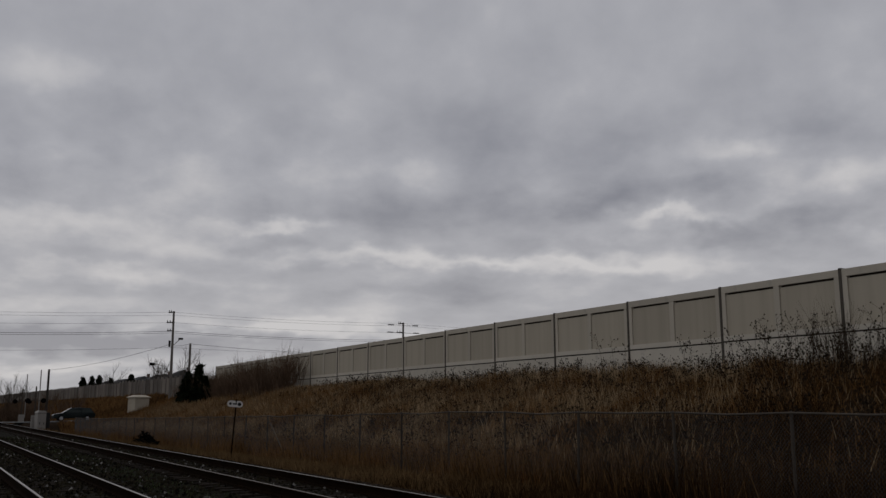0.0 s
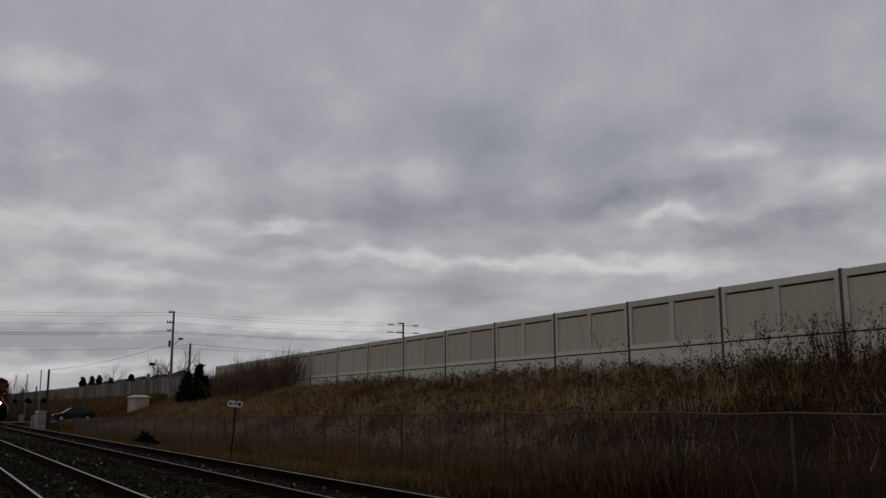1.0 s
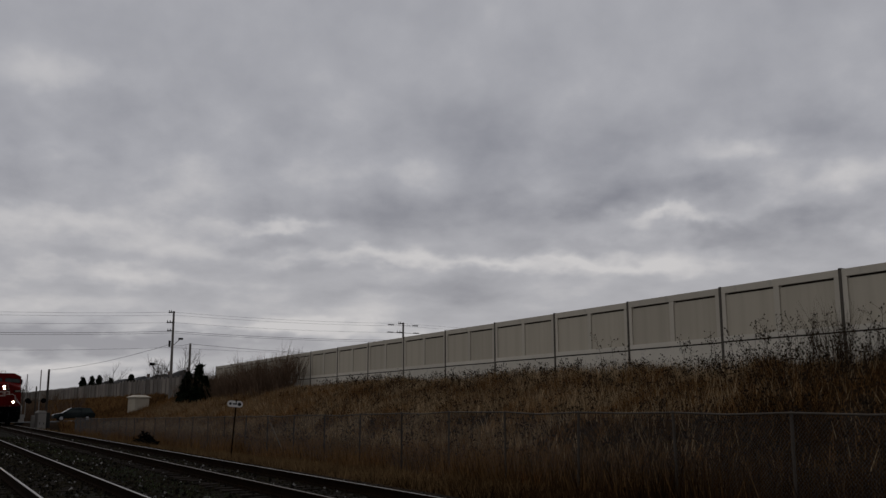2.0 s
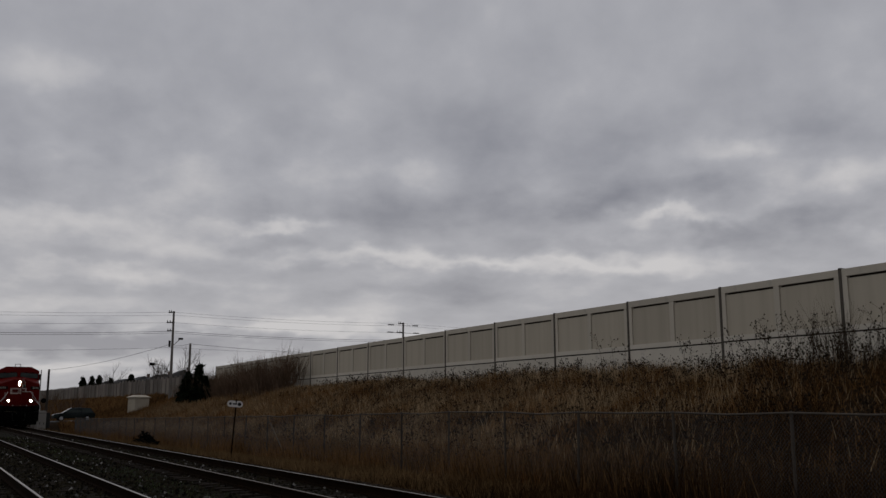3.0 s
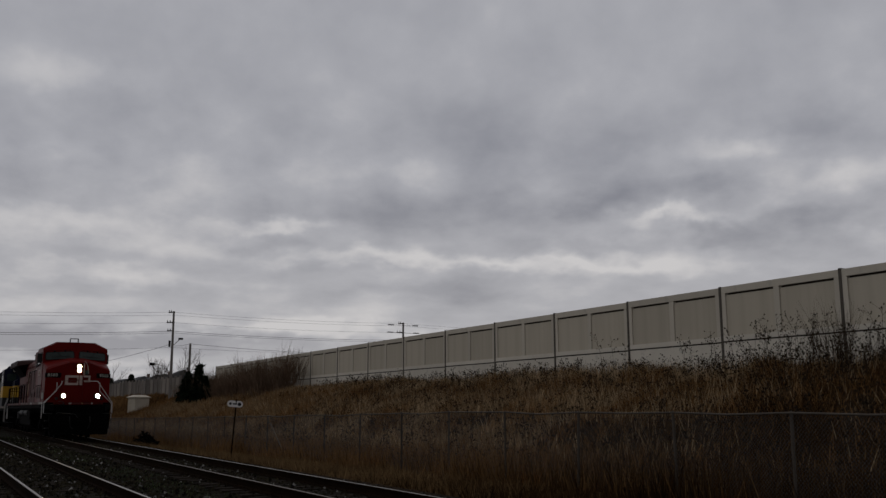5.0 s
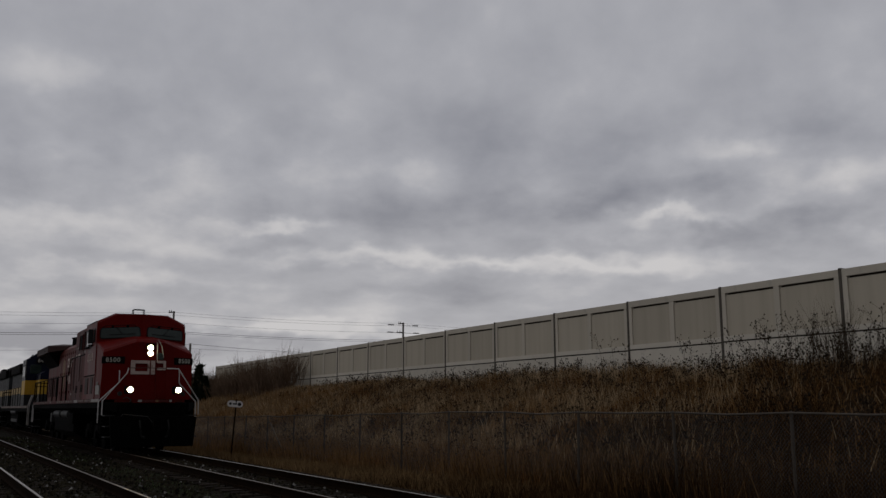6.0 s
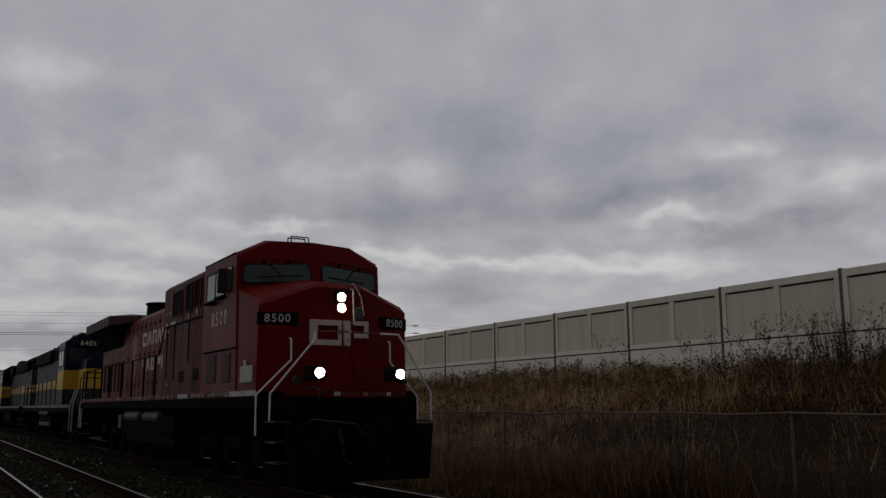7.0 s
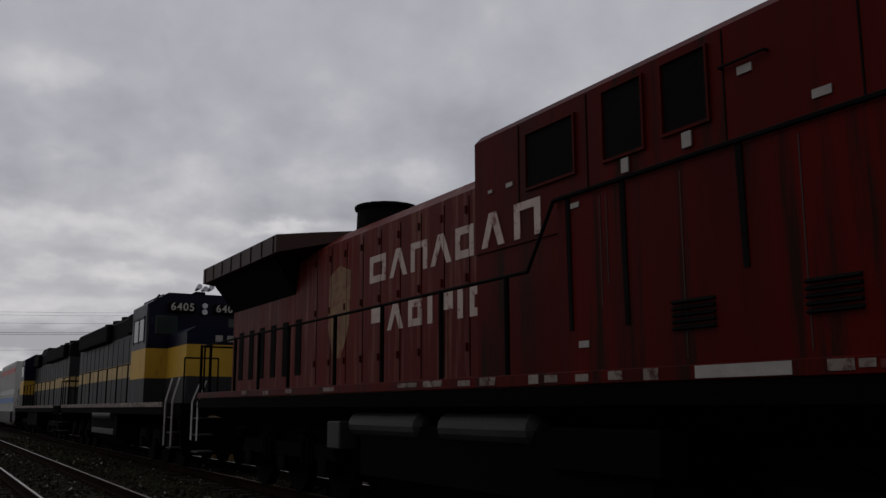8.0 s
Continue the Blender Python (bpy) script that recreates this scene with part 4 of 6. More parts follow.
    for u, z, wd, hh, w in ((8.02, 1.985, 0.14, 0.06, 1.506), (9.8, 3.90, 0.13, 0.05, 1.088), (10.2, 3.90, 0.08, 0.04, 1.088), (7.85, 3.66, 0.10, 0.14, 1.10), (7.05, 3.70, 0.11, 0.14, 1.10), (6.39, 4.12, 0.15, 0.07, 1.088), (5.69, 3.71, 0.17, 0.07, 1.088), (8.1, 3.28, 0.12, 0.05, 1.506), (4.95, 3.5, 0.1, 0.04, 1.088)):
        bm = bmesh.new()
        lbox(bm, u - wd / 2, u + wd / 2, w - 0.01, w + 0.006, z - hh / 2, z + hh / 2)
        part("sticker", bm, "white", up, "small white sticker")
    # seams and a grab iron on the blower housing
    for u, z0, z1 in ((5.35, 3.50, 4.54), (6.62, 3.50, 4.54), (8.42, 3.50, 4.54), (9.62, 3.60, 4.54)):
        for s in (1, -1):
            bm = bmesh.new()
            lbox(bm, u - 0.008, u + 0.008, min(s * 1.07, s * 1.087), max(s * 1.07, s * 1.087), z0, z1)
            part("panel_seam", bm, "soot", up)
    bm = bmesh.new()
    ltube(bm, [(6.63, 1.07, 4.2), (6.63, 1.12, 4.2), (6.16, 1.12, 4.2), (6.16, 1.07, 4.2)], 0.013, 6)
    part("grab_iron", bm, "soot", up)
    # engine hood
    bm = bmesh.new()
    lhull(bm, both([(10.5, 0.95, 1.72), (20.6, 0.95, 1.72), (10.5, 0.95, 4.08), (20.6, 0.95, 4.08), (10.5, 0.72, 4.28), (20.6, 0.72, 4.28)]))
    hood = part("engine_hood", bm, "red_dusty", A, "grimy red engine hood with soot streaks")
    for k in range(9):
        u = 10.9 + k * 0.62
        for s in (1, -1):
            bm = bmesh.new()
            lbox(bm, u - 0.006, u + 0.006, min(s * 0.94, s * 0.957), max(s * 0.94, s * 0.957), 1.8, 4.02)
            part("door_seam", bm, "soot", hood)
        for z in (2.1, 2.95, 3.8):
            bm = bmesh.new()
            lbox(bm, u + 0.05, u + 0.09, 0.945, 0.975, z, z + 0.10)
            part("door_latch", bm, "red_grime", hood)
    bm = bmesh.new()
    cyl(bm, L(14.75, 0.2, 4.2), L(14.75, 0.2, 4.70), 0.50, 0.48, seg=18)
    cyl(bm, L(14.75, 0.2, 4.64), L(14.75, 0.2, 4.69), 0.53, seg=18)
    part("exhaust_pipe", bm, "soot", hood)
    for u in (11.2, 12.0, 13.0, 15.8):
        bm = bmesh.new()
        lbox(bm, u - 0.12, u + 0.12, 0.35, 0.62, 4.27, 4.33, 0.02)
        part("roof_hatch", bm, "red_grime", hood)
    # radiator housing with wings
    bm = bmesh.new()
    lhull(bm, both([(16.30, 1.55, 4.07), (20.97, 1.55, 4.07), (16.30, 1.55, 4.38), (20.97, 1.55, 4.38), (15.2, 0.60, 4.34), (15.2, 0.6, 4.2), (16.2, 0.9, 4.46), (20.97, 0.9, 4.46), (16.6, 0.95, 3.98), (20.97, 0.95, 3.98)]))
    wing = part("radiator_housing", bm, "wing", A, "sooty overhanging radiator housing")
    bm = bmesh.new()
    lhull(bm, both([(16.7, 1.45, 4.06), (20.6, 1.45, 4.06), (16.9, 0.94, 3.42), (20.6, 0.94, 3.42), (16.7, 0.9, 4.06), (20.6, 0.9, 4.06)]))
    part("radiator_screen", bm, "soot", wing)
    for k in range(8):
        u = 16.45 + k * 0.62
        bm = bmesh.new()
        lbox(bm, u - 0.012, u + 0.012, 1.54, 1.562, 4.08, 4.37)
        part("wing_seam", bm, "soot", wing)
    # rear grille doors
    for k in range(6):
        u = 16.55 + k * 0.66
        for s in (1, -1):
            bm = bmesh.new()
            lbox(bm, u, u + 0.30, min(s * 0.93, s * 0.962), max(s * 0.93, s * 0.962), 1.98, 2.98, 0.02)
            part("grille", bm, "soot", hood)
    # markings on the hood side: plain blocks, worn
    def marking(kind, u0, u1, zc, hh):
        """A plain shape between u0 (front) and u1: frame, wedge, pair of bars, bar or block."""
        bm = bmesh.new()
        w0, w1 = (1.080, 1.090) if u0 < 10.5 and zc > 3.2 else (1.060, 1.066) if u0 < 10.5 else (0.948, 0.956)
        t, lo, hi = 0.115, zc - hh, zc + hh
        def block(a, b, c, d):
            lbox(bm, a, b, w0, w1, c, d)
        if kind == "frame":
            block(u0, u1, hi - 0.10, hi), block(u0, u1, lo, lo + 0.10), block(u1 - t, u1, lo + 0.10, hi - 0.10), block(u0, u0 + t, lo + 0.10, hi - 0.10)
        elif kind == "wedge":
            c = (u0 + u1) / 2
            for e in (u0, u1):
                k = 1 if e > c else -1
                lhull(bm, [(a, w, z) for w in (w0, w1) for a, z in ((e, lo), (e - k * t * 1.1, lo), (c + k * 0.075, hi), (c, hi), (c, hi - 0.13))])
        elif kind == "pair":
            block(u1 - t, u1, lo, hi), block(u0, u0 + t, lo, hi), block(u0 + t, u1 - t, hi - 0.09, hi)
        elif kind == "bar":
            block((u0 + u1) / 2 - 0.065, (u0 + u1) / 2 + 0.065, lo, hi)
        else:
            block(u0, u1, zc - 0.04, hi)
        part("hood_marking", bm, "cream", hood, "faded cream block marking")
    for kind, u1, u0 in (("frame", 13.76, 13.22), ("wedge", 13.10, 12.55), ("pair", 12.44, 11.97), ("wedge", 11.88, 11.33), ("frame", 11.23, 10.79), ("bar", 10.68, 10.56), ("wedge", 10.40, 9.92), ("pair", 9.72, 9.22)):
        marking(kind, u0, u1, 3.45, 0.20)
    for kind, u1, u0 in (("block", 13.69, 13.28), ("wedge", 13.16, 12.66), ("frame", 12.51, 12.12), ("bar", 11.97, 11.82), ("block", 11.63, 11.30), ("bar", 11.20, 11.04), ("frame", 10.90, 10.56)):
        marking(kind, u0, u1, 2.69, 0.18)
    bm = bmesh.new()
    lhull(bm, [(u, w, z) for w in (0.945, 0.956) for u, z in ((15.3, 3.55), (14.9, 3.68), (14.45, 3.55), (14.5, 2.7), (14.8, 2.2), (15.1, 2.2), (15.35, 2.7))])
    part("shield_marking", bm, "tan", hood, "faded tan shield emblem, plain")
    # walkway handrail
    bm = bmesh.new()
    for s in (1, -1):
        ltube(bm, [(20.9, s * 1.53, 2.72), (8.85, s * 1.53, 2.75), (8.40, s * 1.53, 3.38)], 0.020, 7)
    hr = part("handrail", bm, "soot", A)
    for u in (20.9, 20.2, 18.5, 17.1, 15.6, 13.69, 12.14, 10.59, 9.23):
        for s in (1, -1):
            bm = bmesh.new()
            ltube(bm, [(u, s * 1.53, 1.72), (u, s * 1.53, 2.75)], 0.030, 7)
            part("stanchion", bm, "soot", hr)
    for s in (1, -1):
        bm = bmesh.new()
        ltube(bm, [(20.95, s * 0.6, 1.7), (20.95, s * 0.6, 2.72), (20.95, s * 1.45, 2.72), (20.95, s * 1.45, 1.7)], 0.02)
        part("end_rail", bm, "soot", A)
    for s in (1, -1):
        for z in (0.5, 0.85, 1.2):
            bm = bmesh.new()
            lbox(bm, 21.05, 21.55, min(s * 1.15, s * 1.5), max(s * 1.15, s * 1.5), z, z + 0.03)
            part("step", bm, "tank", A)
        for u in (21.08, 21.55):
            bm = bmesh.new()
            ltube(bm, [(u, s * 1.52, 0.75), (u, s * 1.52, 1.55), (u - 0.10, s * 1.38, 2.0)], 0.019)
            part("step_handrail", bm, "chrome_rail", A, "white painted handrail")
        bm = bmesh.new()
        lbox(bm, 20.98, 21.62, min(s * 0.5, s * 1.5), max(s * 0.5, s * 1.5), 1.50, 1.62, 0.01)
        part("end_platform", bm, "under", A)
    # white and red patches along the sill
    rng = random.Random(2)
    spots = [(1.02, 2.62, "white")] + [(5.73, 6.62, "white")] + [(u, u + d, c) for u, d, c in
             ((3.0, 0.16, "white"), (2.68, 0.25, "white"), (3.22, 0.22, "reflect"), (3.55, 0.3, "white"), (3.9, 0.18, "white"), (4.35, 0.22, "reflect"), (4.6, 0.2, "white"), (4.82, 0.25, "reflect"), (5.1, 0.12, "white"),
              (5.25, 0.2, "white"), (7.02, 0.17, "white"), (7.45, 0.18, "white"), (7.9, 0.18, "white"), (8.35, 0.2, "white"), (8.65, 0.16, "white"), (9.4, 0.3, "white"), (9.9, 0.25, "white"), (10.5, 0.45, "white"), (11.1, 0.5, "white"), (13.6, 0.4, "white"), (15.3, 0.3, "white"), (16.4, 0.3, "white"), (17.6, 0.3, "white"))]
    for a, b, c in spots:
        bm = bmesh.new()
        lbox(bm, a, b, 1.55, 1.571, 1.64 + (0.0 if b - a > 0.6 else rng.uniform(0, 0.03)), 1.735 - (0.0 if b - a > 0.6 else rng.uniform(0, 0.02)))
        part("sill_patch", bm, "sill_white" if c == "white" and b - a < 0.8 else c, A, "white paint patch" if c == "white" else "red reflective patch")
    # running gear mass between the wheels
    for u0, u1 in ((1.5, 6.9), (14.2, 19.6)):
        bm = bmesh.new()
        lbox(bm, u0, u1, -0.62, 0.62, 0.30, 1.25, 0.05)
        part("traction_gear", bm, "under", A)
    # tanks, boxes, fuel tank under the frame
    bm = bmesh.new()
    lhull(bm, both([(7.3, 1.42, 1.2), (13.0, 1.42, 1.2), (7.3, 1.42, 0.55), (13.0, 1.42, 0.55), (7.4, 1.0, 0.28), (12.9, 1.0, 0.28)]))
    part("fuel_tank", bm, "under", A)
    for u0, u1 in ((11.36, 13.25), (9.0, 10.75)):
        bm = bmesh.new()
        cyl(bm, L(u0, 1.32, 1.20), L(u1, 1.32, 1.20), 0.17, seg=16)
        for e, d in ((u0, -0.07), (u1, 0.07)):
            cyl(bm, L(e, 1.32, 1.20), L(e + d, 1.32, 1.20), 0.17, 0.08, seg=16)
        part("air_reservoir", bm, "tank", A, "dusty grey air reservoir", smooth=False)
    for u0, u1 in ((7.1, 8.6), (13.55, 14.0)):
        bm = bmesh.new()
        lbox(bm, u0, u1, 1.2, 1.50, 0.85, 1.24, 0.02)
        part("equipment_box", bm, "tank" if u0 > 10 else "under", A)
    global WHEELS
    WHEELS += truck(A, 4.1) + truck(A, 16.9)
    return A


def build_unit(name, label):
    """Blue, yellow and grey six-axle road-switcher; local front at the coupler end by the short nose."""
    B = thing(name, label, "locomotive", group="trailing locomotives")
    Ln = 20.3
    bm = bmesh.new()
    lhull(bm, both([(0.0, 1.35, 1.25), (0.0, 1.35, 1.55), (Ln, 1.35, 1.25), (Ln, 1.35, 1.55), (0.6, 1.5, 1.28), (0.6, 1.5, 1.55), (Ln - 0.6, 1.5, 1.28), (Ln - 0.6, 1.5, 1.55)]))
    part("frame", bm, "under", B)
    for s in (1, -1):
        bm = bmesh.new()
        lbox(bm, 1.2, Ln - 0.8, min(s * 1.50, s * 1.53), max(s * 1.50, s * 1.53), 1.46, 1.58)
        part("side_sill", bm, "sill_white", B, "pale grimy side sill")
    # bands of colour are separate sheet panels: grey below, yellow belt, blue above
    def banded(nm, u0, u1, w, zt, chamfer):
        out = []
        for k, (mat, z0, z1) in enumerate((("grey", 1.56, 2.22), ("yellow", 2.22, 3.02), ("blue", 3.02, zt))):
            bm = bmesh.new()
            if k < 2:
                lbox(bm, u0, u1, -w, w, z0, z1)
            else:
                lhull(bm, both([(u0, w, z0), (u1, w, z0), (u0, w, zt - chamfer), (u1, w, zt - chamfer), (u0, w - chamfer * 1.6, zt), (u1, w - chamfer * 1.6, zt)]))
            out.append(part(nm, bm, mat, B))
        return out
    nose = banded("nose", 1.35, 3.5, 0.95, 3.48, 0.14)
    cab = banded("cab", 3.45, 5.35, 1.52, 4.55, 0.34)
    # long hood: grey upper side with a tan belt
    hood = []
    for mat, z0, z1, w in (("grey", 1.56, 2.40, 0.92), ("tan_belt", 2.40, 2.85, 0.925), ("grey", 2.85, 3.75, 0.92)):
        bm = bmesh.new()
        lbox(bm, 5.35, Ln - 1.0, -w, w, z0, z1)
        hood.append(part("hood", bm, mat, B))
    bm = bmesh.new()
    lhull(bm, both([(5.35, 0.92, 3.75), (Ln - 1.0, 0.92, 3.75), (5.35, 0.92, 4.30), (Ln - 1.0, 0.92, 4.30), (5.35, 0.65, 4.50), (Ln - 1.0, 0.65, 4.50)]))
    top = part("hood_roof", bm, "soot", B)
    for u, r in ((9.2, 0.42), (12.6, 0.55), (14.3, 0.55), (16.0, 0.55)):
        bm = bmesh.new()
        cyl(bm, L(u, 0, 4.44), L(u, 0, 4.68), r, seg=18)
        part("roof_fan" if r > 0.5 else "exhaust_pipe", bm, "soot", top)
    for u0, u1 in ((5.9, 8.3), (12.0, 18.6)):
        for s in (1, -1):
            bm = bmesh.new()
            lbox(bm, u0, u1, min(s * 0.9, s * 1.12), max(s * 0.9, s * 1.12), 3.72, 4.36, 0.06)
            part("radiator_intake", bm, "soot", top)
    bm = bmesh.new()
    lhull(bm, both([(5.6, 0.75, 4.40), (8.6, 0.75, 4.40), (5.8, 0.62, 4.78), (8.4, 0.62, 4.78)]))
    part("brake_blister", bm, "soot", top)
    for u in (10.3, 11.2, 17.6):
        bm = bmesh.new()
        lbox(bm, u, u + 0.6, -0.45, 0.45, 4.45, 4.62, 0.05)
        part("roof_hatch", bm, "soot", top)
    for w in (-0.28, 0.0, 0.28):
        bm = bmesh.new()
        cyl(bm, L(3.75, w * 0.6, 4.70), L(3.35, w * 0.6, 4.70 + abs(w) * 0.2), 0.035, 0.075, seg=10)
        part("horn", bm, "silver", cab[2], "small bare metal air horn")
    bm = bmesh.new()
    ltube(bm, [(3.43, 1.50, 3.08), (3.47, 1.50, 4.10), (3.75, 1.16, 4.50)], 0.035, 6)
    part("cab_corner_trim", bm, "grey", cab[2], "pale grey cab corner")
    for k in range(14):
        u = 6.0 + k * 0.95
        for s in (1, -1):
            bm = bmesh.new()
            lbox(bm, u - 0.008, u + 0.008, min(s * 0.92, s * 0.93), max(s * 0.92, s * 0.93), 1.6, 3.7)
            part("door_seam", bm, "soot", hood[0])
    # cab windows, number boards, lights
    for s in (1, -1):
        for a in (3.75, 4.45):
            bm = bmesh.new()
            lbox(bm, a, a + 0.6, min(s * 1.51, s * 1.53), max(s * 1.51, s * 1.53), 3.22, 3.85, 0.02)
            part("side_window", bm, "glass", cab[2])
        bm = bmesh.new()
        for a, b in ((3.70, 3.75), (4.35, 4.45), (5.05, 5.10)):
            lbox(bm, a, b, min(s * 1.51, s * 1.54), max(s * 1.51, s * 1.54), 3.18, 3.90)
        lbox(bm, 3.7, 5.1, min(s * 1.51, s * 1.54), max(s * 1.51, s * 1.54), 3.85, 3.90)
        part("window_frame", bm, "grey", cab[2])
    for w in (-1.0, 1.0):
        bm = bmesh.new()
        lbox(bm, 3.42, 3.46, w - 0.30, w + 0.30, 3.40, 3.92, 0.02)
        part("windshield", bm, "glass", cab[2])
    for w in (0.62, -0.62):
        bm = bmesh.new()
        lbox(bm, 3.30, 3.46, w - 0.36, w + 0.36, 4.02, 4.28, 0.02)
        nb = part("number_board", bm, "soot", cab[2])
        letters("board_number", "6405", 0.29, Matrix.Translation(L(3.295, w, 4.15)) @ pose(0, 0, 0, 90, 0, 90), "figure", nb, "white numerals", spacing=1.15, bold=0.004)
    for z in (4.22, 4.05):
        bm = bmesh.new()
        cyl(bm, L(3.40, 0, z), L(3.33, 0, z), 0.075, seg=14)
        part("headlight", bm, "silver", cab[2], "unlit headlight")
    bm = bmesh.new()
    lbox(bm, 3.9, 4.3, -0.15, 0.15, 4.55, 4.68, 0.03)
    part("horn_box", bm, "soot", cab[2])
    for k in range(3):
        bm = bmesh.new()
        lbox(bm, 1.325, 1.352, -0.55 + k * 0.3, -0.37 + k * 0.3, 3.10, 3.26)
        part("nose_marking", bm, "white", nose[1], "plain white block marking")
    # steps and rails
    for s in (1, -1):
        for u in (0.25, Ln - 0.65):
            for z in (0.5, 0.85, 1.2):
                bm = bmesh.new()
                lbox(bm, u, u + 0.45, min(s * 1.15, s * 1.5), max(s * 1.15, s * 1.5), z, z + 0.03)
                part("step", bm, "tank", B)
        for u in (0.15, 0.85):
            bm = bmesh.new()
            ltube(bm, [(u, s * 1.52, 0.55), (u, s * 1.52, 1.6), (u + 0.12, s * 1.35, 2.15)], 0.022)
            part("step_handrail", bm, "white", B, "white painted handrail")
        bm = bmesh.new()
        ltube(bm, [(5.5, s * 1.5, 2.68), (Ln - 0.6, s * 1.5, 2.68)], 0.018)
        rl = part("handrail", bm, "soot", B)
        for k in range(9):
            u = 5.8 + k * 1.7
            bm = bmesh.new()
            ltube(bm, [(u, s * 1.5, 1.56), (u, s * 1.5, 2.68)], 0.022)
            part("stanchion", bm, "soot", rl)
    for u in (0.05, Ln - 0.05):
        for s in (1, -1):
            bm = bmesh.new()
            ltube(bm, [(u, s * 0.5, 1.5), (u, s * 0.5, 2.6), (u, s * 1.3, 2.6), (u, s * 1.3, 1.5)], 0.02)
            part("end_rail", bm, "soot", B)
    for u in (-0.05, Ln - 0.05):
        bm = bmesh.new()
        lhull(bm, both([(u, 1.4, 1.2), (u + 0.1, 1.4, 1.2), (u, 1.3, 0.35), (u + 0.1, 1.3, 0.35)]))
        part("pilot", bm, "under", B)
    for u in (-0.65, Ln):
        bm = bmesh.new()
        lbox(bm, u, u + 0.65, -0.1, 0.1, 0.76, 1.0, 0.03)
        part("coupler", bm, "under", B)
    bm = bmesh.new()
    lhull(bm, both([(7.6, 1.4, 1.22), (12.4, 1.4, 1.22), (7.6, 1.4, 0.6), (12.4, 1.4, 0.6), (7.7, 1.0, 0.32), (12.3, 1.0, 0.32)]))
    part("fuel_tank", bm, "under", B)
    bm = bmesh.new()
    cyl(bm, L(8.2, 1.36, 1.22), L(11.6, 1.36, 1.22), 0.16, seg=14)
    part("air_reservoir", bm, "tank", B)
    bm = bmesh.new()
    lbox(bm, 8.0, 12.0, 1.38, 1.43, 0.62, 0.80, 0.02)
    part("tank_band", bm, "tank", B)
    wh = truck(B, 3.6, 1.65) + truck(B, Ln - 3.6, 1.65)
    return B, wh


def build_wagon():
    """Well wagon with two stacked containers."""
    W = thing("container_wagon", "well wagon loaded with white and blue stacked containers", "freight wagon", group="wagons behind the locomotives")
    bm = bmesh.new()
    for s in (1, -1):
        lbox(bm, 1.6, 16.4, min(s * 1.3, s * 1.45), max(s * 1.3, s * 1.45), 0.55, 1.25, 0.02)
    lbox(bm, 0.2, 1.7, -1.2, 1.2, 0.95, 1.25)
    lbox(bm, 16.3, 17.8, -1.2, 1.2, 0.95, 1.25)
    lbox(bm, 1.7, 16.3, -1.3, 1.3, 0.45, 0.60)
    part("well_frame", bm, "tank", W)
    for u in (-0.3, 17.8):
        bm = bmesh.new()
        lbox(bm, u, u + 0.55, -0.1, 0.1, 0.8, 1.0, 0.02)
        part("coupler", bm, "under", W)
    for mat, z0, z1, lab in (("box_white", 0.62, 2.58, "white corrugated container"), ("box_white", 2.60, 4.60, "white corrugated container")):
        bm = bmesh.new()
        lbox(bm, 2.9, 15.1, -1.19, 1.19, z0, z1)
        for k in range(40):
            u = 3.05 + k * 0.3
            for s in (1, -1):
                lbox(bm, u, u + 0.14, min(s * 1.18, s * 1.215), max(s * 1.18, s * 1.215), z0 + 0.15, z1 - 0.15)
        c = part("container", bm, mat, W, lab)
        bm = bmesh.new()
        for s in (1, -1):
            lbox(bm, 3.0, 15.0, min(s * 1.2, s * 1.222), max(s * 1.2, s * 1.222), z1 - 0.75, z1 - 0.40)
        part("stripe", bm, "box_blue" if z0 < 1 else "box_red", c)
    return W, truck(W, 0.95, 1.75, 2) + truck(W, 17.05, 1.75, 2)


LEAD = build_lead()
UNIT_B, WB = build_unit("locomotive", "dark blue and yellow diesel locomotive with grey lower body")
UNIT_B.matrix_basis = pose(-122.5 - 23.2, TRACK_FAR, 0)
UNIT_C, WC = build_unit("locomotive", "grimy blue and yellow diesel locomotive, coupled hood first")
UNIT_C.matrix_basis = pose(-122.5 - 65.0, TRACK_FAR, 0, 0, 0, 180)
WAGON, WW = build_wagon()
WAGON.matrix_basis = pose(-122.5 - 66.4, TRACK_FAR, 0)
WAGON2, WW2 = build_wagon()
WAGON2.matrix_basis = pose(-122.5 - 85.0, TRACK_FAR, 0)

# distance of the lead locomotive along the track, second by second
RUN = [(0.0, -122.3), (0.5, -114.85), (1.0, -107.4), (1.5, -99.95), (2.0, -92.48), (2.5, -84.95), (3.0, -77.42), (3.5, -69.83), (4.0, -62.18), (4.5, -54.42), (5.0, -46.58), (5.5, -38.65),
       (6.0, -30.68), (6.5, -22.63), (7.0, -14.50), (7.5, -6.39), (8.0, 1.56)]


def motions():
    for body, back, turn in ((LEAD, 0.0, 0), (UNIT_B, 23.2, 0), (UNIT_C, 65.0, 180), (WAGON, 66.4, 0), (WAGON2, 85.0, 0)):
        walk(body, [(t, pose(s - back, TRACK_FAR, 0, 0, 0, turn)) for t, s in RUN])
    # wheels roll with the distance run
    ts = [p[0] for p in RUN]
    ss = [p[1] for p in RUN]
    for wheels, sign in ((WHEELS, 1), (WB, 1), (WC, -1), (WW, 1), (WW2, 1)):
        for wh, c in wheels:
            rows = []
            for k in range(241):
                t = k / 30
                s = float(np.interp(t, ts, ss))
                rows.append((t, Matrix.Translation((-c, 0, 0.506)) @ Matrix.Rotation(sign * (s - ss[0]) / 0.506, 4, "Y")))
            walk(wh, rows)


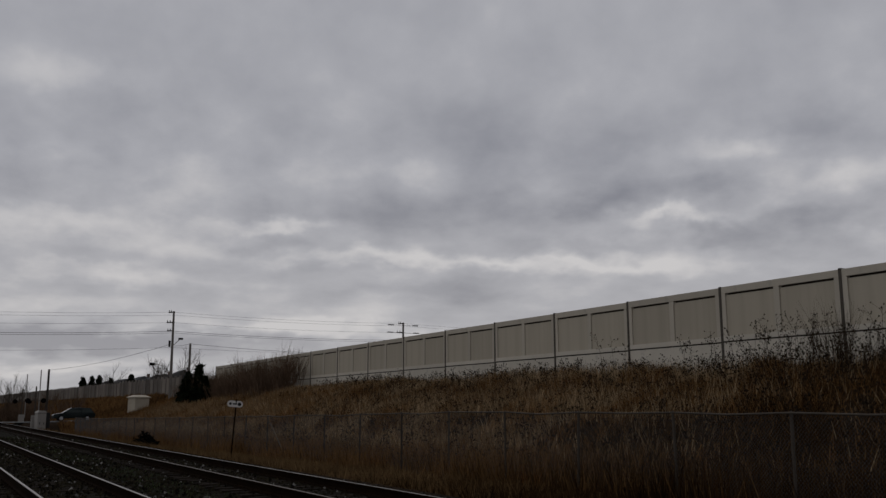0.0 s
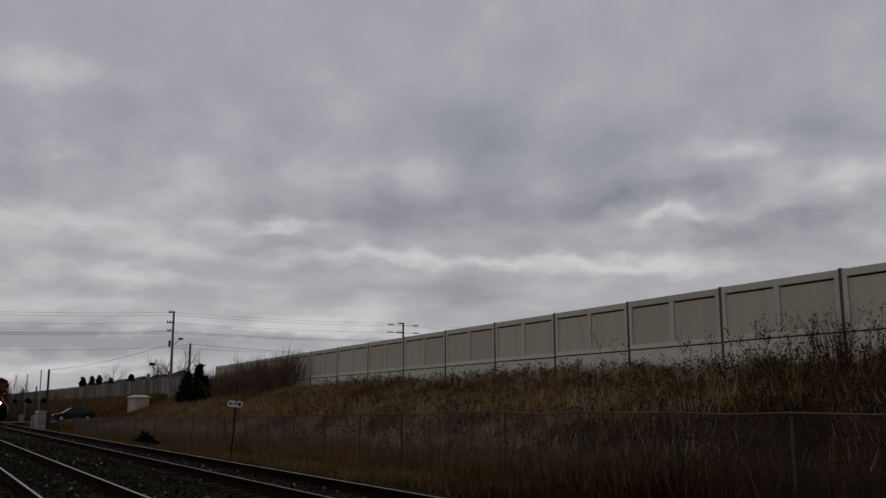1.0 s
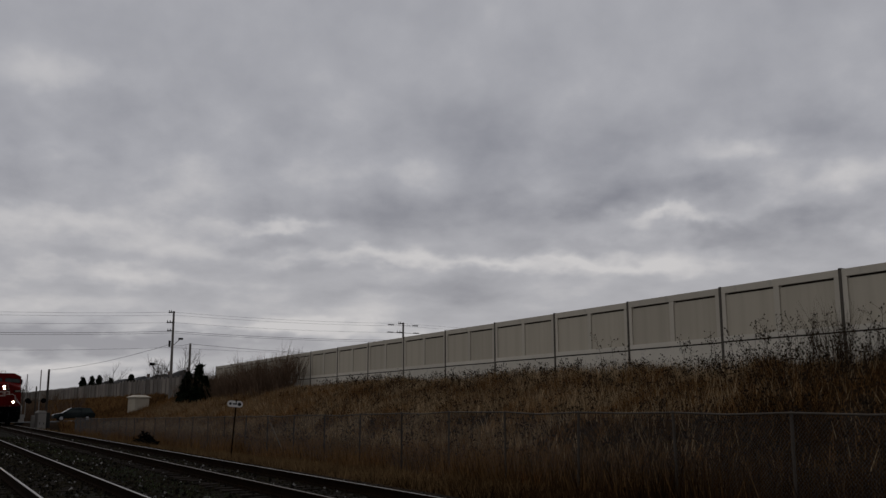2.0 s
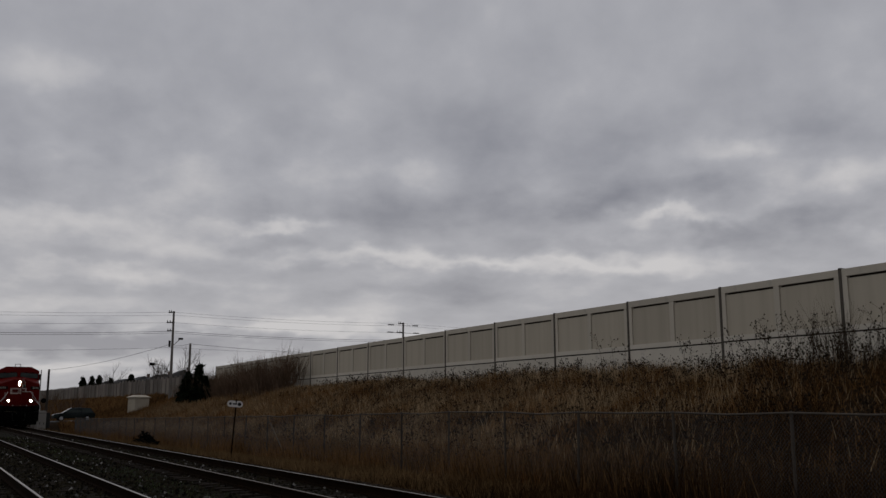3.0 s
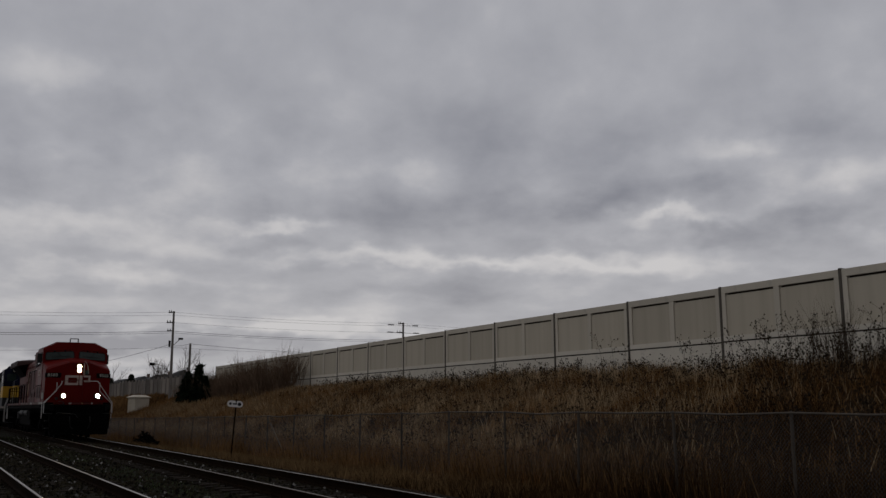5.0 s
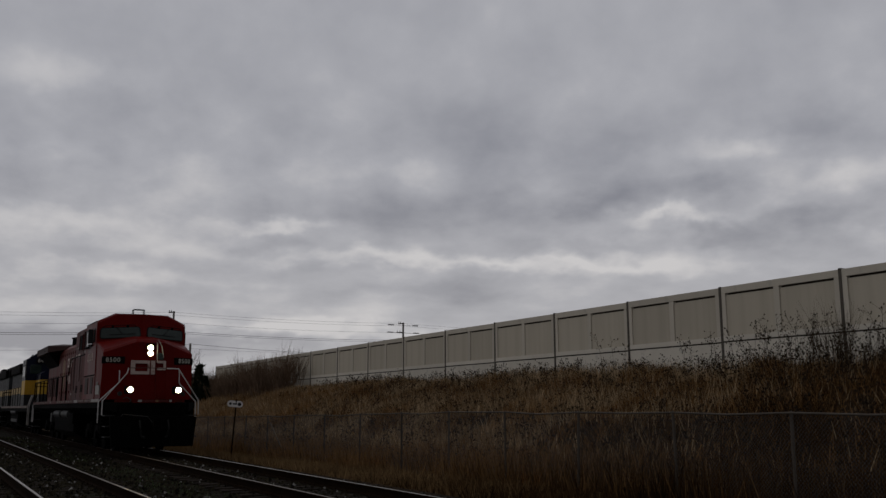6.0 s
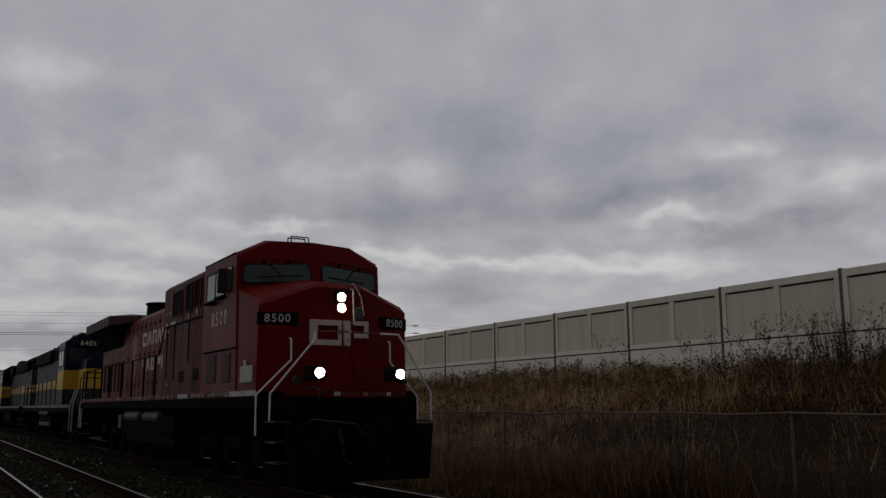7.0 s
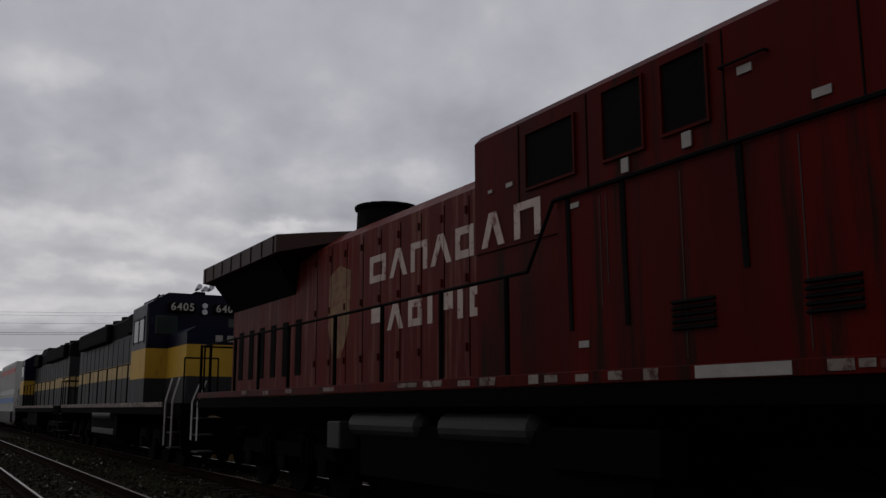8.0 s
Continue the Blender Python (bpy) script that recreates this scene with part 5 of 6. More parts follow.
# ---- roadside, poles, crossing ----
def ground_at(x, y):
    return float(land(x, y))


def wire(parent, name, a, b, sag, r=0.012, n=14):
    bm = bmesh.new()
    a, b = Vector(a), Vector(b)
    pts = [a.lerp(b, i / n) - Vector((0, 0, sag * 4 * (i / n) * (1 - i / n))) for i in range(n + 1)]
    tube(bm, pts, r, 5)
    return part(name, bm, "cable", parent)


LINE_X = -103.2
POLE_YS = (-6.0, 24.0, 53.0, 83.0)
LEVELS = ((12.1, -0.15, 0.011), (11.75, 0.15, 0.011), (10.95, -0.3, 0.011), (9.95, 0.0, 0.020), (9.75, 0.12, 0.016), (8.15, -0.15, 0.012))


def build_utility_pole(y, lamps):
    x = LINE_X
    z0 = ground_at(x, y)
    p = thing("utility_pole", "tall weathered wooden utility pole with crossarms and cables", "utility pole", pose(x, y, z0 - 0.3), group="poles along the road")
    H = (12.2 if y > 0 else 11.2) - z0 + 0.3
    bm = bmesh.new()
    cyl(bm, (0, 0, 0), (0, 0, H), 0.19, 0.11, seg=12)
    part("shaft", bm, "wood_pole", p)
    for z, ln in ((H - 0.12, 0.7), (H - 1.25, 0.9), (H - 2.2, 0.8)):
        bm = bmesh.new()
        box(bm, -ln, 0.12, -0.06, 0.06, z - 0.06, z + 0.06, 0.01, Matrix.Rotation(radians(38), 4, "Z"))
        a = part("crossarm", bm, "dark_pole", p)
        for q in (-ln + 0.08, -ln * 0.5):
            bm = bmesh.new()
            v = Matrix.Rotation(radians(38), 4, "Z") @ Vector((q, 0, 0))
            cyl(bm, (v.x, v.y, z + 0.06), (v.x, v.y, z + 0.26), 0.055, 0.035, seg=8)
            part("insulator", bm, "tank", a)
    bm = bmesh.new()
    v = Matrix.Rotation(radians(60), 4, "Z") @ Vector((-0.32, 0, 0))
    cyl(bm, (v.x, v.y, H - 4.0), (v.x, v.y, H - 3.3), 0.12, seg=12)
    part("transformer", bm, "tank", p)
    bm = bmesh.new()
    tube(bm, [(0, 0, H - 3.9), (0.25, 0.55, H - 3.35), (0.3, 0.75, H - 3.1)], 0.03)
    arm = part("lamp_arm", bm, "galv", p)
    bm = bmesh.new()
    hull(bm, [(0.3 + a, 0.75 + b, H - 3.1 + c) for a in (-0.18, 0.18) for b in (-0.15, 0.3) for c in (-0.1, 0.1)])
    part("lamp_head", bm, "tank", arm)
    if lamps:
        for z, ln, dz in ((H - 0.35, 2.2, 0.0), (H - 1.35, 2.3, 0.05)):
            bm = bmesh.new()
            tube(bm, [(0, -ln, z + dz), (0, -0.9, z), (0, 0.9, z), (0, ln, z + dz)], 0.018)
            a = part("long_arm", bm, "galv", p)
            for s in (-1, 1):
                bm = bmesh.new()
                hull(bm, [(q, s * (ln - 0.45) + e, z + dz + g) for q in (-0.12, 0.12) for e in (-0.38, 0.38) for g in (-0.05, 0.06)])
                part("lamp_head", bm, "tank", a)
    return p


for _k, _y in enumerate(POLE_YS):
    build_utility_pole(_y, _k == 2)
CABLES = thing("power_cables", "black power cables strung along the road from pole to pole", "cables")
for _z, _dx, _r in LEVELS:
    for _a, _b in zip((-40.0,) + POLE_YS, POLE_YS + (120.0,)):
        _drop = {-40.0: 2.2, -6.0: 1.0}
        wire(CABLES, "cable", (LINE_X + _dx, _a, _z - _drop.get(_a, 0.0)), (LINE_X + _dx, _b, _z - _drop.get(_b, 0.0)), 0.25, _r)

STUB = thing("service_pole", "short wooden service pole beside the tall pole", "utility pole", pose(LINE_X, 26.0, ground_at(LINE_X, 26) - 0.2))
_bm = bmesh.new()
cyl(_bm, (0, 0, 0), (0, 0, 8.65 - ground_at(LINE_X, 26) + 0.2), 0.16, 0.12, seg=10)
part("shaft", _bm, "wood_pole", STUB)
_s = thing("service_cables", "thin service cables hanging between the poles", "cables")
wire(_s, "cable", (LINE_X, 24.2, 8.3), (LINE_X, 26.0, 8.6), 0.05, 0.018)
wire(_s, "cable", (LINE_X, 26.0, 8.6), (LINE_X, 40.0, 8.0), 0.1, 0.018)
wire(_s, "cable", (LINE_X, 23.8, 8.5), (-150.0, 16.65, 7.2), 0.45, 0.02)

DARKPOLE = thing("dark_pole", "dark treated timber pole beyond the road", "utility pole", pose(-150.0, 16.65, -0.5))
_bm = bmesh.new()
cyl(_bm, (0, 0, 0), (0, 0, 7.8), 0.19, 0.15, seg=10)
part("shaft", _bm, "dark_pole", DARKPOLE)


def build_crossing_signal(x, y):
    z0 = ground_at(x, y)
    s = thing("crossing_signal", "level crossing signal mast with flashers and raised gate arm", "crossing signal", pose(x, y, z0), group="crossing signals")
    bm = bmesh.new()
    cyl(bm, (0, 0, 0), (0, 0, 4.2), 0.075, seg=10)
    part("mast", bm, "galv", s)
    bm = bmesh.new()
    box(bm, -0.22, 0.22, -0.3, 0.3, 0.0, 1.25, 0.03)
    part("gate_mechanism", bm, "cabinet", s)
    bm = bmesh.new()
    box(bm, -0.02, 0.02, 0.30, 0.40, 0.9, 5.9, 0.005)
    part("gate_arm", bm, "cabinet", s, "raised pale gate arm")
    bm = bmesh.new()
    tube(bm, [(0, -0.75, 2.75), (0, 0.75, 2.75)], 0.035)
    a = part("flasher_arm", bm, "galv", s)
    for q in (-0.75, 0.75):
        bm = bmesh.new()
        cyl(bm, (0.04, q, 2.75), (0.08, q, 2.75), 0.26, seg=18)
        cyl(bm, (0.08, q, 2.75), (0.30, q, 2.75), 0.11, seg=12)
        part("flasher", bm, "soot", a)


build_crossing_signal(-103.0, 10.35)
build_crossing_signal(-117.0, 10.35)


def build_cabinet():
    c = thing("signal_cabinet", "pale grey metal signal cabinet with rounded top beside the track", "signal cabinet", pose(-101.2, 10.75, ground_at(-101.2, 10.75) - 0.05, 0, 0, 12))
    bm = bmesh.new()
    box(bm, -0.45, 0.45, -0.42, 0.42, 0.12, 2.15, 0.05)
    body = part("body", bm, "cabinet", c)
    bm = bmesh.new()
    hull(bm, [(a * 0.5, b * 0.47, 2.15) for a in (-1, 1) for b in (-1, 1)] + [(a * 0.48, b * 0.28, 2.38) for a in (-1, 1) for b in (-1, 1)])
    part("roof", bm, "cabinet", c)
    bm = bmesh.new()
    box(bm, -0.5, 0.5, -0.5, 0.5, -0.1, 0.12, 0.02)
    part("plinth", bm, "concrete", c)
    for s in (-0.2, 0.2):
        bm = bmesh.new()
        box(bm, 0.45, 0.47, s - 0.18, s + 0.18, 0.25, 2.0, 0.008)
        d = part("door", bm, "cabinet", body)
        bm = bmesh.new()
        box(bm, 0.47, 0.50, s - 0.03, s + 0.03, 1.0, 1.2, 0.006)
        part("door_handle", bm, "soot", body)
    # second, lower case behind
    c2 = thing("relay_case", "low grey relay case behind the signal cabinet", "signal cabinet", pose(-102.9, 11.4, ground_at(-102.9, 11.4), 0, 0, 12))
    bm = bmesh.new()
    box(bm, -0.4, 0.4, -0.35, 0.35, 0, 1.5, 0.04)
    part("body", bm, "tank", c2)
    bm = bmesh.new()
    box(bm, -0.45, 0.45, -0.4, 0.4, 1.5, 1.58, 0.02)
    part("lid", bm, "tank", c2)


build_cabinet()


def build_shed():
    s = thing("utility_enclosure", "small beige fibreglass utility box with a shallow hipped lid", "utility box", pose(-101.8, 20.4, ground_at(-101.8, 20.4) + 0.15, 0, 0, 18))
    bm = bmesh.new()
    box(bm, -0.8, 0.8, -0.82, 0.82, -0.6, 1.5, 0.06)
    part("body", bm, "beige", s)
    bm = bmesh.new()
    hull(bm, [(a * 0.9, b * 0.94, 1.5) for a in (-1, 1) for b in (-1, 1)] + [(a * 0.9, b * 0.94, 1.57) for a in (-1, 1) for b in (-1, 1)] + [(a * 0.4, b * 0.5, 1.78) for a in (-1, 1) for b in (-1, 1)])
    part("lid", bm, "beige", s)
    bm = bmesh.new()
    box(bm, 0.8, 0.82, -0.6, 0.1, -0.1, 1.35, 0.01)
    part("access_door", bm, "beige", s)


build_shed()


def build_car():
    x, y = -109.5, 15.0
    c = thing("parked_car", "dark green hatchback waiting on the road", "car", pose(x, y, ground_at(x, y) + 0.05, 0, 0, -90))
    def both_y(pts):
        return [q for a, b, h in pts for q in ((a, b, h), (a, -b, h))]
    bm = bmesh.new()
    hull(bm, both_y([(-2.15, 0.75, 0.3), (2.15, 0.75, 0.3), (-2.2, 0.8, 0.75), (2.2, 0.72, 0.62), (-2.1, 0.82, 0.92), (1.0, 0.84, 0.92), (2.05, 0.72, 0.76), (0, 0.86, 0.5)]))
    body = part("body", bm, "carpaint", c)
    bm = bmesh.new()
    hull(bm, both_y([(-2.05, 0.78, 0.9), (1.15, 0.78, 0.9), (-1.65, 0.62, 1.42), (0.25, 0.62, 1.45), (-0.7, 0.64, 1.49)]))
    cabn = part("cabin", bm, "carpaint", c)
    for s in (1, -1):
        for a0, a1, b0, b1 in ((-1.75, -0.75, -1.5, -0.75), (-0.65, 0.85, -0.65, 0.2)):
            bm = bmesh.new()
            hull(bm, [(a0, s * 0.775, 0.97), (a1, s * 0.775, 0.97), (b0, s * 0.655, 1.38), (b1, s * 0.655, 1.38), (a0, s * 0.74, 0.97), (a1, s * 0.74, 0.97), (b0, s * 0.62, 1.38), (b1, s * 0.62, 1.38)])
            part("side_window", bm, "glass", cabn)
        for a in (-1.35, 1.35):
            bm = bmesh.new()
            cyl(bm, (a, s * 0.66, 0.31), (a, s * 0.84, 0.31), 0.31, seg=18)
            w = part("wheel", bm, "rubber", c)
            bm = bmesh.new()
            cyl(bm, (a, s * 0.83, 0.31), (a, s * 0.85, 0.31), 0.2, seg=14)
            part("rim", bm, "silver", w)
        bm = bmesh.new()
        box(bm, 2.0, 2.16, s * 0.58 - 0.14, s * 0.58 + 0.14, 0.58, 0.72, 0.03)
        part("headlamp", bm, "silver", body)
    bm = bmesh.new()
    hull(bm, both_y([(1.12, 0.70, 0.94), (0.36, 0.56, 1.42), (1.16, 0.70, 0.93), (0.40, 0.56, 1.41)]))
    part("windscreen", bm, "glass", cabn)


build_car()


def build_sign():
    s = thing("trackside_sign", "small white rounded sign on a leaning rusty post beside the track", "sign", pose(-33.5, 10.2, ground_at(-33.5, 10.2)))
    g = ground_at(-33.5, 10.2)
    bm = bmesh.new()
    tube(bm, [(-0.35, 0.0, -0.1), (0.15, 0.0, 1.75 - g)], 0.028, 6)
    part("post", bm, "rust", s)
    face = Matrix.Translation((0.12, -0.04, 1.58 - g)) @ pose(0, 0, 0, 90, 0, 62) @ pose(0, 0, 0, 0, 0, -5) @ Matrix.Scale(0.86, 4)
    bm = bmesh.new()
    pts = []
    for c, a0 in ((0.21, -90), (-0.21, 90)):
        for k in range(7):
            a = radians(a0 + k * 30)
            pts.append((c + 0.13 * math.cos(a), 0.135 * math.sin(a)))
    hull(bm, [face @ Vector((a, b, z)) for a, b in pts for z in (-0.006, 0.006)])
    p = part("sign_plate", bm, "sign_white", s, "white sign plate")
    for a, r in ((0.19, 0.07), (-0.2, 0.05)):
        bm = bmesh.new()
        cyl(bm, face @ Vector((a, 0, 0.005)), face @ Vector((a, 0, 0.009)), r, seg=14)
        part("sign_mark", bm, "tank", p)
    bm = bmesh.new()
    box(bm, -0.1, 0.08, -0.03, 0.03, 0.005, 0.009, 0, face)
    part("sign_mark", bm, "tank", p)


build_sign()


# ---- houses and lamp beyond the far wall ----
def build_house(x, y, w, d, hwall, hroof, rot):
    z0 = ground_at(x, y) - 0.1
    h = thing("house", "brown brick house with a dark shingle roof behind the noise wall", "house", pose(x, y, z0, 0, 0, rot), group="houses behind the wall")
    bm = bmesh.new()
    box(bm, -w / 2, w / 2, -d / 2, d / 2, 0, hwall)
    wl = part("wall", bm, "brick", h)
    bm = bmesh.new()
    hull(bm, [(a * (w / 2 + 0.4), b * (d / 2 + 0.4), hwall + c) for a in (-1, 1) for b in (-1, 1) for c in (0, 0.15)] + [(-w / 2 + d * 0.35, 0, hwall + hroof), (w / 2 - d * 0.35, 0, hwall + hroof)])
    rf = part("roof", bm, "roof", h)
    bm = bmesh.new()
    box(bm, w * 0.22, w * 0.22 + 0.6, 0.6, 1.2, hwall, hwall + hroof + 0.5)
    part("chimney", bm, "brick", rf)
    for q in (-0.3, 0.0, 0.3):
        bm = bmesh.new()
        box(bm, q * w - 0.55, q * w + 0.55, -d / 2 - 0.03, -d / 2 + 0.05, hwall - 1.9, hwall - 0.6)
        wn = part("window", bm, "glass", wl)


for _x, _w, _r in ((-189.0, 13.0, -4), (-207.0, 14.0, 2), (-228.0, 15.0, 0), (-252.0, 16.0, 3), (-276.0, 14.0, -3), (-300.0, 15.0, 2)):
    build_house(_x, 46.0, _w, 10.0, 4.6, 2.6, _r)

LAMP = thing("street_lamp", "street lamp with a single arm above the far wall", "street lamp", pose(-160.0, 35.7, ground_at(-160, 35.7)))
_bm = bmesh.new()
_h = 8.9 - ground_at(-160, 34)
cyl(_bm, (0, 0, 0), (0, 0, _h - 0.2), 0.1, 0.07, seg=8)
part("pole", _bm, "galv", LAMP)
_bm = bmesh.new()
tube(_bm, [(0, 0, _h - 0.2), (0.3, -0.9, _h), (0.4, -1.6, _h)], 0.04)
part("arm", _bm, "galv", LAMP)
_bm = bmesh.new()
hull(_bm, [(0.4 + a, -1.8 + b, _h + c) for a in (-0.25, 0.25) for b in (-0.4, 0.4) for c in (-0.22, 0.25)])
part("lamp_head", _bm, "soot", LAMP)


# ---- trees and shrubs ----
def branching(rng, base, height, r0, levels, spread, n_kids, verts, faces, lean=(0, 0, 1), up=0.5):
    """Grows tapered three-sided limbs into verts and faces."""
    def limb(p, d, ln, r, lv):
        d = d.normalized()
        q = p + d * ln
        s = d.orthogonal().normalized()
        t = d.cross(s)
        k = len(verts)
        for c, rr in ((p, r), (q, r * 0.55)):
            for a in range(3):
                an = a * 2.0944
                verts.append(tuple(c + (s * math.cos(an) + t * math.sin(an)) * rr))
        for a in range(3):
            b = (a + 1) % 3
            faces.append((k + a, k + b, k + 3 + b, k + 3 + a))
        if lv <= 0:
            return
        for i in range(n_kids):
            f = rng.uniform(0.35, 1.0) if i else 1.0
            dd = d + Vector((rng.uniform(-1, 1), rng.uniform(-1, 1), rng.uniform(-0.4, 0.8) * up + up * 0.3)) * spread
            limb(p + d * ln * f, dd, ln * rng.uniform(0.5, 0.8), r * 0.5, lv - 1)
    limb(Vector(base), Vector(lean), height * 0.42, r0, levels)


def bare_tree(x, y, height, seed, name="bare_tree", label="leafless grey deciduous tree", cat="tree"):
    rng = random.Random(seed)
    t = thing(name, label, cat, pose(x, y, ground_at(x, y) - 0.1), group="leafless trees")
    v, f = [], []
    branching(rng, (0, 0, 0), height * 0.9, height * 0.022, 0, 0.5, 0, v, f)
    raw("trunk", v, f, "bark", t)
    v, f = [], []
    for i in range(6):
        branching(rng, (0, 0, height * rng.uniform(0.16, 0.36)), height * 0.75, height * 0.012, 4, 0.6, 3, v, f, (rng.uniform(-0.8, 0.8), rng.uniform(-0.8, 0.8), 0.9))
    raw("crown", v, f, "bark", t, "bare twigs")


def shrub(x, y, height, width, seed, stems=16, lv=3, thick=0.014, label="leafless brown shrub with upright stems"):
    rng = random.Random(seed)
    t = thing("bare_shrub", label, "shrub", pose(x, y, ground_at(x, y) - 0.05), group="leafless shrubs")
    v, f = [], []
    for i in range(stems):
        a = rng.uniform(0, 6.28)
        r = width * rng.random() * 0.35
        branching(rng, (r * math.cos(a), r * math.sin(a), 0), height * rng.uniform(0.7, 1.15), thick, lv, 0.32, 3, v, f, (math.cos(a) * 0.35 * width / height, math.sin(a) * 0.35 * width / height, 1), 0.6)
    raw("branchwork", v, f, "brush_twig" if thick > 0.02 else "twig", t)


for _i, (_x, _y, _h, _s) in enumerate(((-205.0, 16.6, 8.6, 3), (-196.0, 14.7, 7.6, 4), (-188.0, 13.4, 6.6, 5), (-166.0, 36.0, 8.0, 6), (-170.0, 38.0, 7.5, 7), (-150.0, 36.0, 8.5, 8), (-205.0, 36.0, 7.5, 9))):
    bare_tree(_x, _y, _h, _s)


def conifer(x, y, height, width, seed):
    rng = np.random.default_rng(seed)
    t = thing("evergreen_tree", "dark green bushy evergreen tree", "tree", pose(x, y, ground_at(x, y) - 0.05), group="evergreens")
    bm = bmesh.new()
    cyl(bm, (0, 0, 0), (0, 0, height * 0.93), height * 0.03, 0.015, seg=7)
    part("trunk", bm, "bark", t)
    n = 2600
    h = rng.random(n) ** 0.8
    lump = 0.78 + 0.22 * np.sin(h * 23 + rng.uniform(0, 6)) 
    R = width / 2 * (1 - h) ** 0.75 * lump * rng.uniform(0.35, 1.08, n)
    a = rng.uniform(0, 6.283, n)
    a += 0.35 * np.sin(a * 3 + seed)
    c = np.stack([R * np.cos(a), R * np.sin(a), 0.08 * height + h * height * 0.92], -1)
    s = 0.05 + 0.035 * height * rng.uniform(0.5, 1.1, n)
    v, f = [], []
    for i in range(n):
        d = rng.normal(size=(3, 3)) * s[i]
        k = len(v)
        v += [tuple(c[i] + d[0]), tuple(c[i] + d[1]), tuple(c[i] + d[2])]
        f.append((k, k + 1, k + 2))
    raw("crown", v, f, "needles", t)


for _i, (_x, _y, _h, _w) in enumerate(((-85.9, 22.6, 3.6, 1.5), (-84.4, 22.8, 2.5, 1.5), (-90.0, 22.6, 2.9, 2.6), (-92.2, 22.9, 2.1, 1.9), (-278.0, 40.0, 7.4, 4.6), (-262.0, 40.0, 7.2, 4.2), (-250.0, 40.0, 6.9, 4.6), (-236.0, 40.5, 5.9, 4.8), (-172.0, 33.0, 4.6, 3.4))):
    conifer(_x, _y, _h, _w, 20 + _i)

for _i in range(34):
    shrub(-70.0 - _i * 0.78, 25.0 + 1.3 * math.sin(_i * 2.1), (3.1 if _i < 8 else 2.3) + 0.5 * math.sin(_i * 1.7), 2.8, 40 + _i, 40, 3, 0.024)
for _i, (_x, _y, _h, _w, _n) in enumerate(((-19.1, 25.3, 2.5, 2.0, 26), (-18.6, 25.0, 1.7, 1.8, 18), (-17.2, 24.8, 1.5, 1.6, 16), (-24.4, 25.6, 1.1, 0.8, 8), (-33.5, 26.3, 0.9, 0.9, 8))):
    shrub(_x, _y, _h, _w, 70 + _i, _n, 2, 0.010)


for _i in range(26):
    _q = random.Random(200 + _i)
    shrub(_q.uniform(-260, -122), _q.uniform(11.5, 24.0), _q.uniform(1.6, 3.4), 3.4, 300 + _i, 26, 3, 0.045)


for _i in range(14):
    _q = random.Random(500 + _i)
    shrub(_q.uniform(-178, -128), _q.uniform(10.8, 14.5), _q.uniform(2.2, 4.2), 3.4, 520 + _i, 30, 3, 0.05)


def build_brush_pile():
    x, y = -54.6, 11.3
    p = thing("brush_pile", "low heap of blackened brush against the fence", "brush pile", pose(x, y, ground_at(x, y) - 0.05))
    rng = np.random.default_rng(5)
    v, f = [], []
    for i in range(3600):
        a, r = rng.uniform(0, 6.283), math.sqrt(rng.random())
        cx, cy = 3.4 * r * math.cos(a), 0.8 * r * math.sin(a)
        c = np.array([cx, cy, rng.random() * 0.85 * max(0.12, (1 - r * r)) * (1.25 if cx > 0 else 0.7)])
        d = rng.normal(size=(3, 3)) * 0.07
        k = len(v)
        v += [tuple(c + d[0]), tuple(c + d[1]), tuple(c + d[2])]
        f.append((k, k + 1, k + 2))
    raw("leaf_mass", v, f, "under", p)
    v, f = [], []
    rr = random.Random(6)
    for i in range(12):
        branching(rr, (rr.uniform(-1.2, 1.2), rr.uniform(-0.3, 0.3), 0), 0.9, 0.02, 2, 0.6, 3, v, f)
    raw("branches", v, f, "soot", p)


build_brush_pile()


# ---- ground cover ----
def blades(name, label, category, x, y, h, width, lean, material, seed, root=-0.03):
    """Thin tapering blades rooted on the land."""
    rng = np.random.default_rng(seed)
    n = len(x)
    z = land(x, y) + root
    a = rng.uniform(0, 6.283, n)
    b = rng.uniform(0, 6.283, n)
    w = width * rng.uniform(0.6, 1.4, n) / 2
    L1 = lean * rng.uniform(0.2, 1.0, n) * h
    base = np.stack([x, y, z], -1)
    side = np.stack([np.cos(a) * w, np.sin(a) * w, np.zeros(n)], -1)
    tip = base + np.stack([np.cos(b) * L1, np.sin(b) * L1, h], -1)
    v = np.stack([base - side, base + side, tip], 1).reshape(-1, 3)
    k = np.arange(n) * 3
    f = np.stack([k, k + 1, k + 2], -1)
    g = raw(name, v.tolist(), f.tolist(), material)
    tagged(g, label, category, kind="stuff")
    return g


def scatter(n, x0, x1, y0, y1, seed, clump=0.0):
    rng = np.random.default_rng(seed)
    x, y = rng.uniform(x0, x1, n), rng.uniform(y0, y1, n)
    if clump:
        keep = (np.sin(x * 0.9 + 1.3 * np.sin(y * 0.7)) + np.sin(y * 1.3 + 0.8 * np.sin(x * 0.5)) + rng.normal(0, 0.9, n)) > clump - 1.0
        x, y = x[keep], y[keep]
    road = np.abs(x - ROAD_X) > 5.5
    return x[road], y[road], rng


